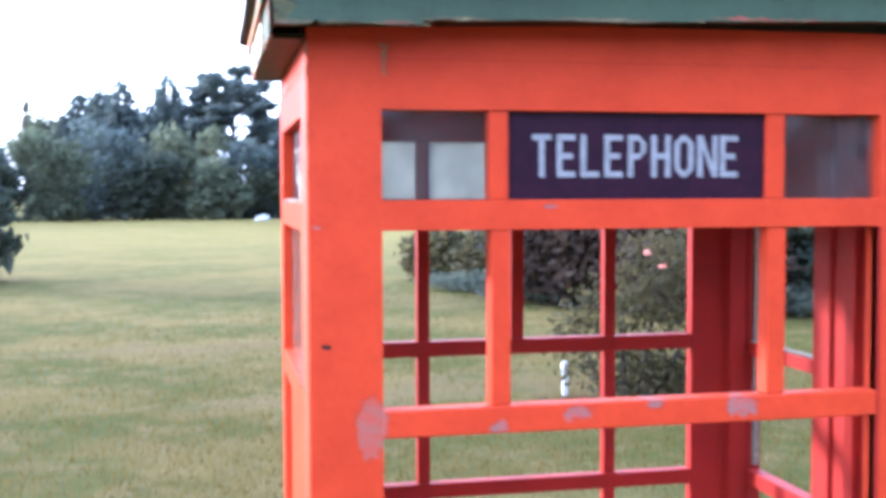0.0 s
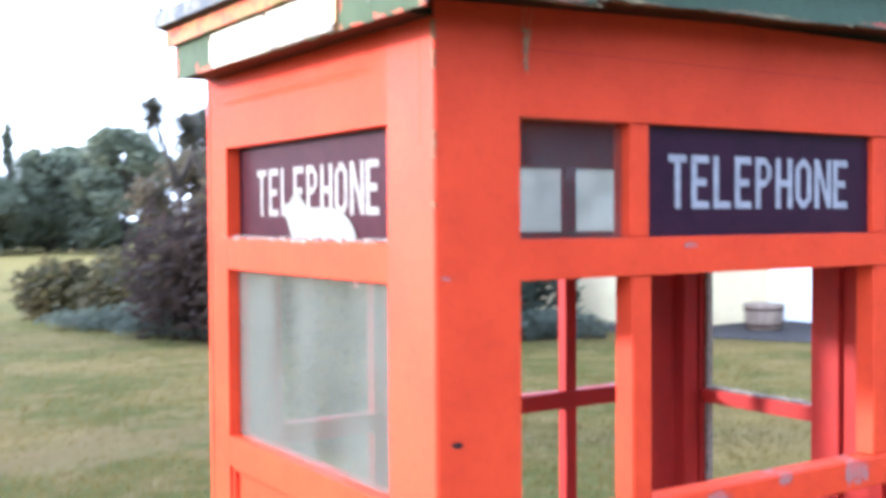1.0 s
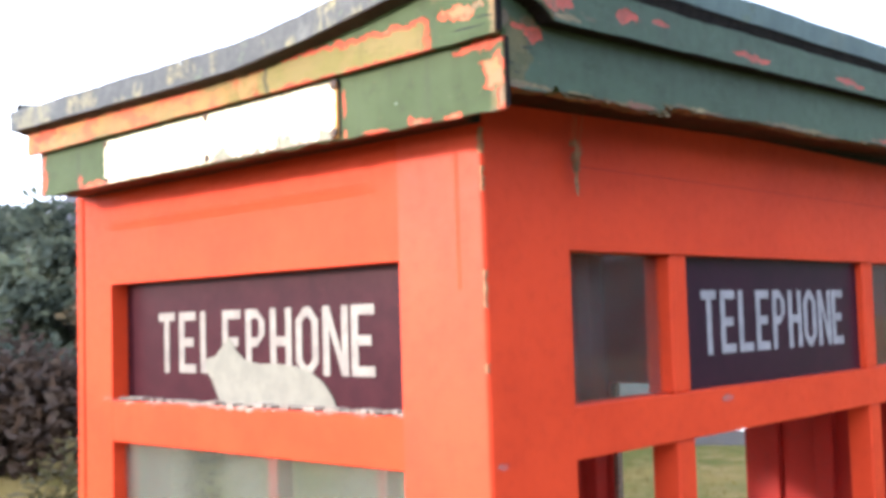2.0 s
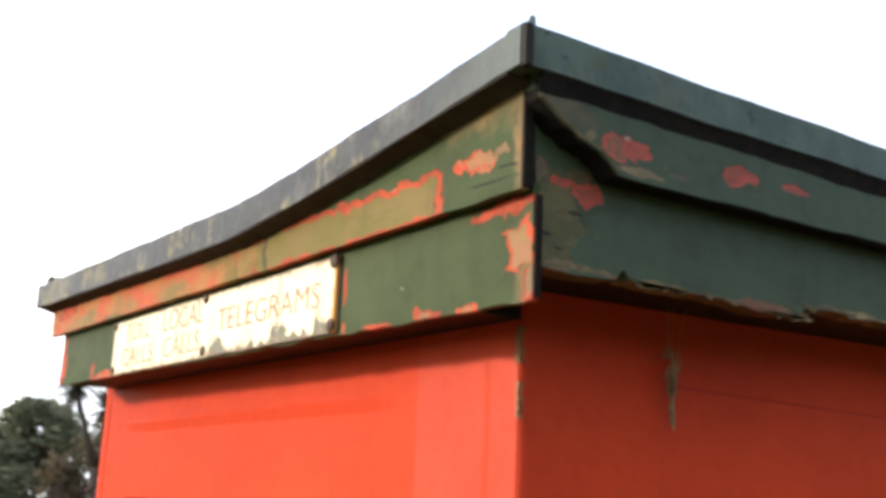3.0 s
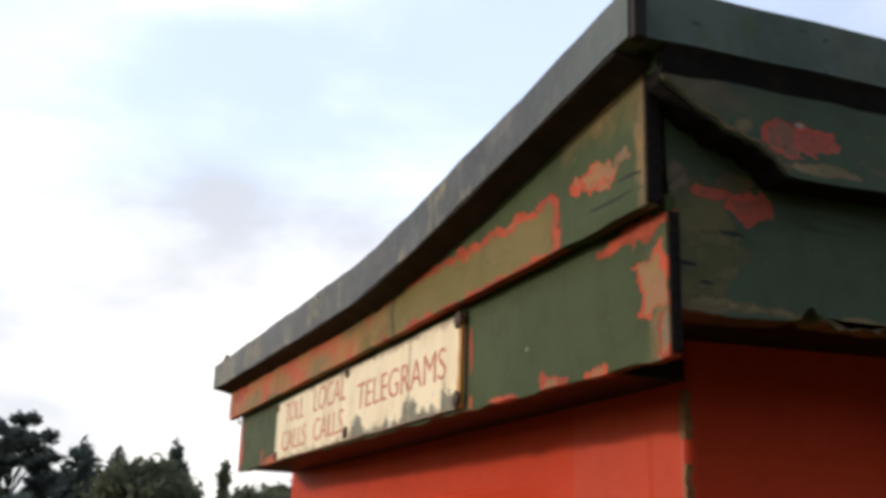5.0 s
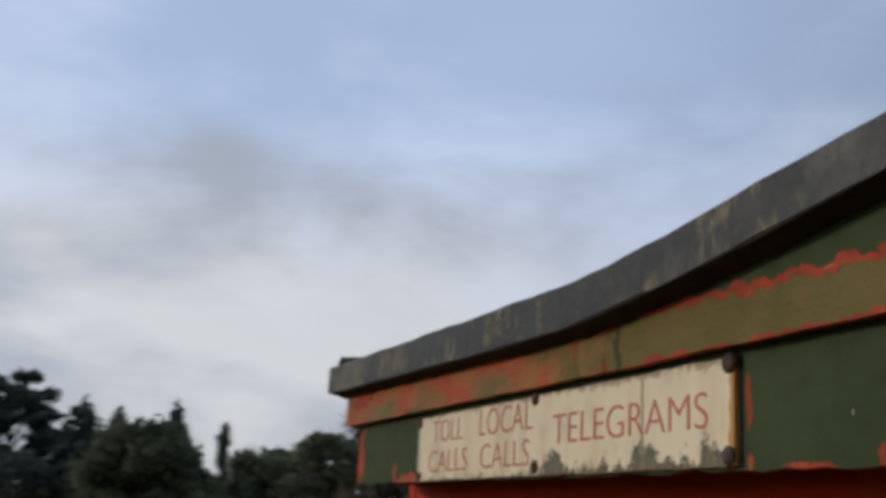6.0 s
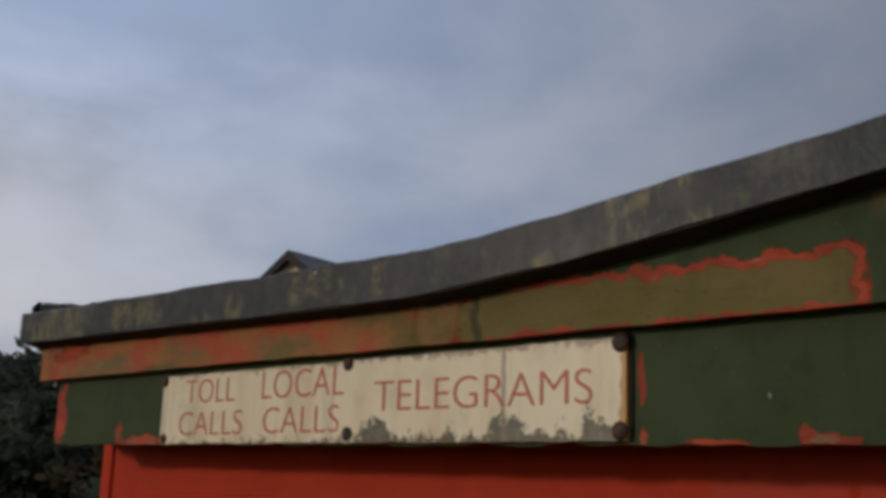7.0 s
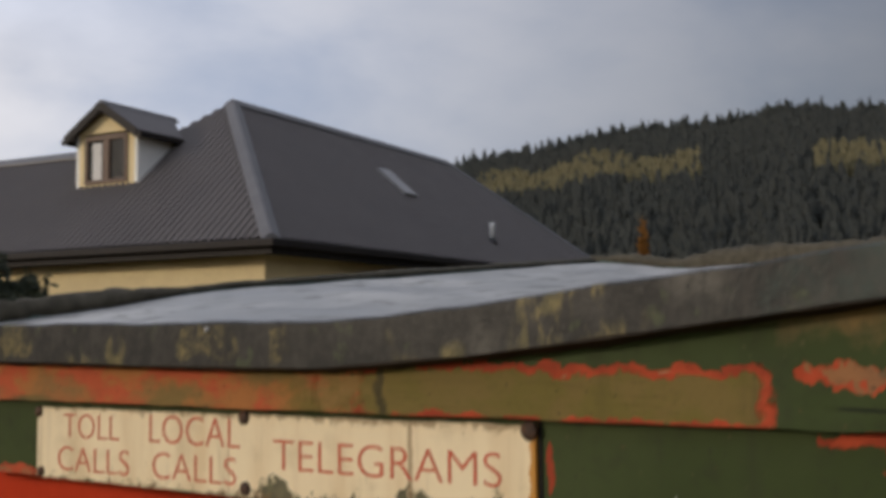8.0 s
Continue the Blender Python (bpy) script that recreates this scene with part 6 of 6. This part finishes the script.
# walls: the end wall, and the front wall with its openings
hp("end_wall", box(bmesh.new(), 0.0, 0.25, 0.0, WING_END - 0.4, -0.1, WT), wall_m, None, "cream rendered wall")
cuts = [(4.65, 7.2, 0.02, 2.4), (9.0, 10.6, 1.0, 2.3)]
x_last = 0.252
for x0, x1, z0, z1 in cuts:
    hp("front_wall", box(bmesh.new(), x_last, x0, 0.003, 0.25, -0.1, WT), wall_m, None, "cream rendered wall")
    hp("front_wall", box(bmesh.new(), x0, x1, 0.003, 0.25, z1, WT), wall_m, None, "cream rendered wall")
    if z0 > 0.26:
        hp("front_wall", box(bmesh.new(), x0, x1, 0.003, 0.25, -0.1, z0), wall_m, None, "cream rendered wall")
    win = new("window")
    win.parent = house
    tagged(win, "dark-framed window in the front wall")
    mid = (x0 + x1) / 2
    for b in ((x0, x0 + 0.06, z0, z1), (x1 - 0.06, x1, z0, z1), (x0 + 0.06, x1 - 0.06, z0, z0 + 0.06), (x0 + 0.06, x1 - 0.06, z1 - 0.06, z1), (mid - 0.03, mid + 0.03, z0 + 0.06, z1 - 0.06)):
        hp("frame", box(bmesh.new(), b[0], b[1], 0.05, 0.12, b[2], b[3], 0.006), grey_m, win)
    hp("pane", box(bmesh.new(), x0 + 0.06, x1 - 0.06, 0.083, 0.088, z0 + 0.06, z1 - 0.06), clear_m, win)
    hp("blind", box(bmesh.new(), x0 + 0.05, x1 - 0.05, 0.16, 0.17, z0 + 0.02, z1 - 0.02), grey_m, win, "closed grey blind")
    x_last = x1
hp("front_wall", box(bmesh.new(), x_last, E1 - OVER, 0.003, 0.25, -0.1, WT), wall_m, None, "cream rendered wall")
hp("far_wall", box(bmesh.new(), E1 - OVER - 0.25, E1 - OVER, 0.252, F1 - OVER, 0.25, WT), white_m)
hp("rear_wall", box(bmesh.new(), 0.252, E1 - OVER - 0.252, F1 - OVER - 0.25, F1 - OVER, 0.25, WT), white_m)
hp("plinth", box(bmesh.new(), 0.26, E1 - OVER - 0.26, 0.26, F1 - OVER - 0.02, -0.2, 0.25), plinth_m, None, "black house plinth")
hp("plinth", box(bmesh.new(), 0.021, 4.0, F1 - OVER - 0.02, WING_END - 0.42, -0.2, 0.248), plinth_m, None, "black house plinth")

# porch wall standing out from the front, with a grey sliding door
hp("porch_wall", box(bmesh.new(), 2.55, 2.73, -1.32, 0.0, -0.1, 2.5, 0.01), white_m, None, "white porch wall")
hp("porch_wall", box(bmesh.new(), 2.55, 2.73, -4.6, -3.22, -0.1, 2.5, 0.01), white_m, None, "white porch wall")
hp("porch_wall", box(bmesh.new(), 2.55, 2.73, -3.22, -1.32, 2.2, 2.5, 0.01), white_m, None, "white porch wall")
hp("porch_door", box(bmesh.new(), 2.61, 2.66, -3.218, -1.322, 0.06, 2.199), grey_m, None, "grey sliding porch door")
hp("porch_sill", box(bmesh.new(), 2.50, 2.75, -3.218, -1.322, -0.05, 0.058, 0.008), wall_m, None, "pale door sill")
hp("porch_roof", box(bmesh.new(), 2.45, 6.0, -4.7, 0.001, 2.502, 2.60, 0.02), trim_m, None, "flat dark porch roof")

path_m = plain("dark_asphalt_path", (0.034, 0.029, 0.026), (0.048, 0.042, 0.037), 6, 0.95, bump=0.4, spec=0.1)
bm = bmesh.new()
prism(bm, [(10.4, 14.6), (10.55, 11.2), (12.1, 8.0), (13.0, 6.2), (14.6, 6.2), (14.6, 11.36), (11.42, 11.02), (10.95, 14.6)], "z", -0.03, 0.035, 0.01)
ob = part("path", bm, path_m, None, "dark asphalt path along the house")
tagged(ob, category="path", kind="structure")

# dormer on the end roof
DU, DV, DW = 1.40 - OVER, 4.56 - OVER, 0.71
dz0, dz1, dza = EAVE + 1.40 * SLOPE - 0.02, 5.70, 6.17
dormer = new("dormer")
dormer.parent = house
tagged(dormer, "white gabled dormer with a brown window")
back_eave, back_ridge = (dz1 - EAVE) / SLOPE - OVER, (dza - EAVE) / SLOPE - OVER
for s in (-1, 1):
    v = DV + s * DW
    hp("dormer_cheek", prism(bmesh.new(), [(DU, dz0), (DU, dz1), (back_eave, dz1)], "y", min(v, v - s * 0.06), max(v, v - s * 0.06)), white_m, dormer)
ww, wz0, wz1 = 0.50, dz0 + 0.07, 5.66
hp("dormer_front", box(bmesh.new(), DU, DU + 0.08, DV - DW + 0.062, DV - ww, dz0, dz1), wall_m, dormer, "cream boards")
hp("dormer_front", box(bmesh.new(), DU, DU + 0.08, DV + ww, DV + DW - 0.062, dz0, dz1), wall_m, dormer, "cream boards")
hp("dormer_front", box(bmesh.new(), DU, DU + 0.08, DV - ww, DV + ww, dz0, wz0), wall_m, dormer, "cream boards")
hp("dormer_gable", prism(bmesh.new(), [(DV - DW, dz1 + 0.002), (DV + DW, dz1 + 0.002), (DV, dza - 0.05)], "x", DU + 0.002, DU + 0.07), wall_m, dormer, "cream gable boards")
dwin = new("dormer_window")
dwin.parent = house
tagged(dwin, "brown timber casement window with a pale blind")
for b in ((-ww, -ww + 0.07, wz0, wz1), (ww - 0.07, ww, wz0, wz1), (-ww + 0.07, ww - 0.07, wz0, wz0 + 0.07), (-ww + 0.07, ww - 0.07, wz1 - 0.09, wz1), (-0.08, 0.06, wz0 + 0.07, wz1 - 0.09)):
    hp("frame", box(bmesh.new(), DU - 0.03, DU + 0.05, DV + b[0], DV + b[1], b[2], b[3], 0.006), frame_m, dwin)
hp("pane", box(bmesh.new(), DU + 0.01, DU + 0.015, DV - ww + 0.06, DV + ww - 0.06, wz0 + 0.06, wz1 - 0.07), clear_m, dwin)
hp("blind", box(bmesh.new(), DU + 0.004, DU + 0.007, DV + 0.12, DV + 0.33, wz0 + 0.08, wz1 - 0.13), blind_m, dwin, "pale blind")
hp("dark_room", box(bmesh.new(), DU + 0.2, DU + 0.22, DV - ww, DV + ww, wz0, wz1), plinth_m, dwin)
lip, ov = 0.16, 0.14
for s in (-1, 1):
    k_ = (dza - dz1) / DW
    e_v, e_z = DV + s * (DW + ov), dza - k_ * (DW + ov)
    back_e = (e_z - EAVE) / SLOPE - OVER
    bm = bmesh.new()
    f = [Vector((DU - lip, DV, dza)), Vector((DU - lip, e_v, e_z)), Vector((back_e, e_v, e_z)), Vector((back_ridge + 0.05, DV, dza))]
    lo_, hi_ = [bm.verts.new(p + Vector((0, 0, 0.0))) for p in f], [bm.verts.new(p + Vector((0, 0, 0.06))) for p in f]
    bm.faces.new(lo_)
    bm.faces.new(hi_)
    for i in range(4):
        bm.faces.new((lo_[i], lo_[(i + 1) % 4], hi_[(i + 1) % 4], hi_[i]))
    hp("dormer_roof", bm, iron_m, dormer)
    bm = bmesh.new()
    prism(bm, [(DV, dza + 0.07), (e_v, e_z + 0.07), (e_v, e_z - 0.10), (DV, dza - 0.10)], "x", DU - lip - 0.02, DU - lip)
    hp("barge_board", bm, trim_m, dormer)
    hp("dormer_gutter", box(bmesh.new(), DU - lip, back_e + 0.1, min(e_v, e_v + s * 0.08), max(e_v, e_v + s * 0.08), e_z - 0.07, e_z + 0.02, 0.01), trim_m, dormer)
cap_strip("dormer_ridge_cap", (DU - lip, DV, dza + 0.03), (back_ridge + 0.1, DV, dza + 0.03), 0.2)


def on_front_roof(u, b):
    """A place on the front roof plane: u along the eave, b up the plan from the eave."""
    return Vector((u, E0 + b, EAVE + b * SLOPE))


pale_metal_m = plain("pale_roof_light_frame", (0.30, 0.29, 0.28), (0.22, 0.21, 0.20), 8, 0.5)
a, b = on_front_roof(6.24, 2.28), on_front_roof(6.24, 1.62)
bm = bmesh.new()
up = Vector((0, -SLOPE, 1)).normalized()
q = [a, a + Vector((0.50, 0, 0)), b + Vector((0.50, 0, 0)), b]
lo_, hi_ = [bm.verts.new(p) for p in q], [bm.verts.new(p + up * 0.09) for p in q]
bm.faces.new(hi_)
for i in range(4):
    bm.faces.new((lo_[i], lo_[(i + 1) % 4], hi_[(i + 1) % 4], hi_[i]))
skylight = hp("roof_light", bm, pale_metal_m, None, "small roof light with pale frame")
hp("roof_light_pane", prism(bmesh.new(), [(E0 + 1.65, EAVE + 1.65 * SLOPE + 0.10), (E0 + 2.25, EAVE + 2.25 * SLOPE + 0.10), (E0 + 2.25, EAVE + 2.25 * SLOPE + 0.115), (E0 + 1.65, EAVE + 1.65 * SLOPE + 0.115)],
                            "x", 6.31, 6.735), plinth_m, skylight, "dark roof light glass")
p = on_front_roof(8.36, 0.62)
hp("vent_pipe", tube(bmesh.new(), [p, p + Vector((0, 0, 0.36)), p + Vector((0, 0, 0.43))], [0.05, 0.05, 0.065], 12), white_m, None, "white roof vent pipe", True)
hp("vent_flashing", tube(bmesh.new(), [p + Vector((0, 0, -0.06)), p + Vector((0, 0, 0.10))], [0.12, 0.066], 12), plinth_m, None, "black rubber vent flashing", True)

# half barrel by the wall
barrel = thing("half_barrel", (12.5, 10.2, 0.0), "weathered wooden half barrel planter by the wall", "planter")
hz = [(0.0, 0.24), (0.2, 0.29), (0.42, 0.31), (0.44, 0.31)]
wood_m = plain("weathered_barrel_wood", (0.26, 0.19, 0.13), (0.17, 0.12, 0.08), 12, 0.8, stretch=(1, 1, 0.2))
bm = bmesh.new()
tube(bm, [(12.5, 10.2, z) for z, w in hz], [w for z, w in hz], 18)
part("tub", bm, wood_m, barrel, "", True)
for z, w in ((0.10, 0.272), (0.34, 0.306)):
    part("hoop", tube(bmesh.new(), [(12.5, 10.2, z), (12.5, 10.2, z + 0.04)], [w, w + 0.004], 18), rivet_m, barrel, "", True)

# ---- wooded hill ----
def hill_height(az, d):
    """Height of the hill by bearing and distance."""
    el = curve_at([(28, 0.0), (45, 5.0), (50, 7.1), (57, 8.9), (64, 10.2), (71, 10.8), (78.5, 11.1), (130, 11.2)], az)
    crest = 640 * math.tan(radians(el)) - 7 + 5 * noise.noise((az * 0.25, 1.0, 0.0))
    t = min(1.0, max(0.0, (d - 220) / 420))
    return max(-1.0, crest * t ** 0.85) if d <= 640 else crest * max(0.0, 1 - (d - 640) / 500)


bm = bmesh.new()
last = None
for i in range(0, 61):
    az = 28 + i * 1.6
    row = []
    for d in (200, 240, 290, 340, 400, 460, 520, 580, 640, 760, 1100):
        x, y = eye_az(az, d)
        row.append(bm.verts.new((x, y, hill_height(az, d) - 0.5)))
    if last:
        for a, b, c, e in zip(last, last[1:], row[1:], row):
            bm.faces.new((a, b, c, e))
    last = row
tagged(part("hill", bm, plain("hill_soil", (0.035, 0.04, 0.022), (0.05, 0.05, 0.03), 0.05, 0.95), None, "dark wooded hillside behind the house", True), category="hill", kind="structure")


def forest(name, places, material, label, seed):
    """Many small ragged conifers in one mesh."""
    r = np.random.default_rng(seed)
    verts, faces = [], []
    for x, y, z, h, w in places:
        for tier in range(5):
            q = tier / 5
            rad, z0, z1 = w * (1 - 0.8 * q), z + h * (0.10 + 0.8 * q), z + h * min(1.0, 0.42 + 0.75 * q)
            ph, base = r.random() * 6.28, len(verts)
            n = 7
            for s in range(n):
                a, k_ = ph + 6.283 * s / n, rad * (0.65 + 0.6 * r.random())
                verts.append((x + k_ * math.cos(a), y + k_ * math.sin(a), z0 + h * 0.06 * (r.random() - 0.5)))
            verts.append((x, y, z1))
            faces += [(base + s, base + (s + 1) % n, base + n) for s in range(n)]
    me = bpy.data.meshes.new(name)
    me.from_pydata(verts, [], faces)
    me.materials.append(material)
    return tagged(new(name, me), label, "forest", kind="stuff")


r = random.Random(77)
dark, gold = [], []
for i in range(14000):
    az, d = r.uniform(44, 96), 230 + 420 * r.random() ** 0.8
    x, y = eye_az(az, d)
    z = hill_height(az, d)
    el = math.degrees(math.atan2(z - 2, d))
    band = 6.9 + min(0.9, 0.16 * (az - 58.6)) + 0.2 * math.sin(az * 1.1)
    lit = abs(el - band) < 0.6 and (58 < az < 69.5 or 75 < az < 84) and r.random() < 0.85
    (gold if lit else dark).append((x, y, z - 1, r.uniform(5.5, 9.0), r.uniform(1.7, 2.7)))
for i in range(700):
    az = 44 + 52 * i / 700
    x, y = eye_az(az, r.uniform(618, 650))
    dark.append((x, y, hill_height(az, 640) - 2, r.uniform(7, 12), r.uniform(2.0, 3.0)))
forest("conifer_forest", dark, LEAVES["hill"], "dense dark conifer plantation on the hillside", 1)
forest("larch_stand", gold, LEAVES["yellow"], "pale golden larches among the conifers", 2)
poplar = eye_az(66.4, 120)
tree("poplar_tree", "orange", poplar, 14.5, 1.3, "cone", "narrow orange autumn poplar below the hill", 2600, 0.4, 99, "", 0.05)
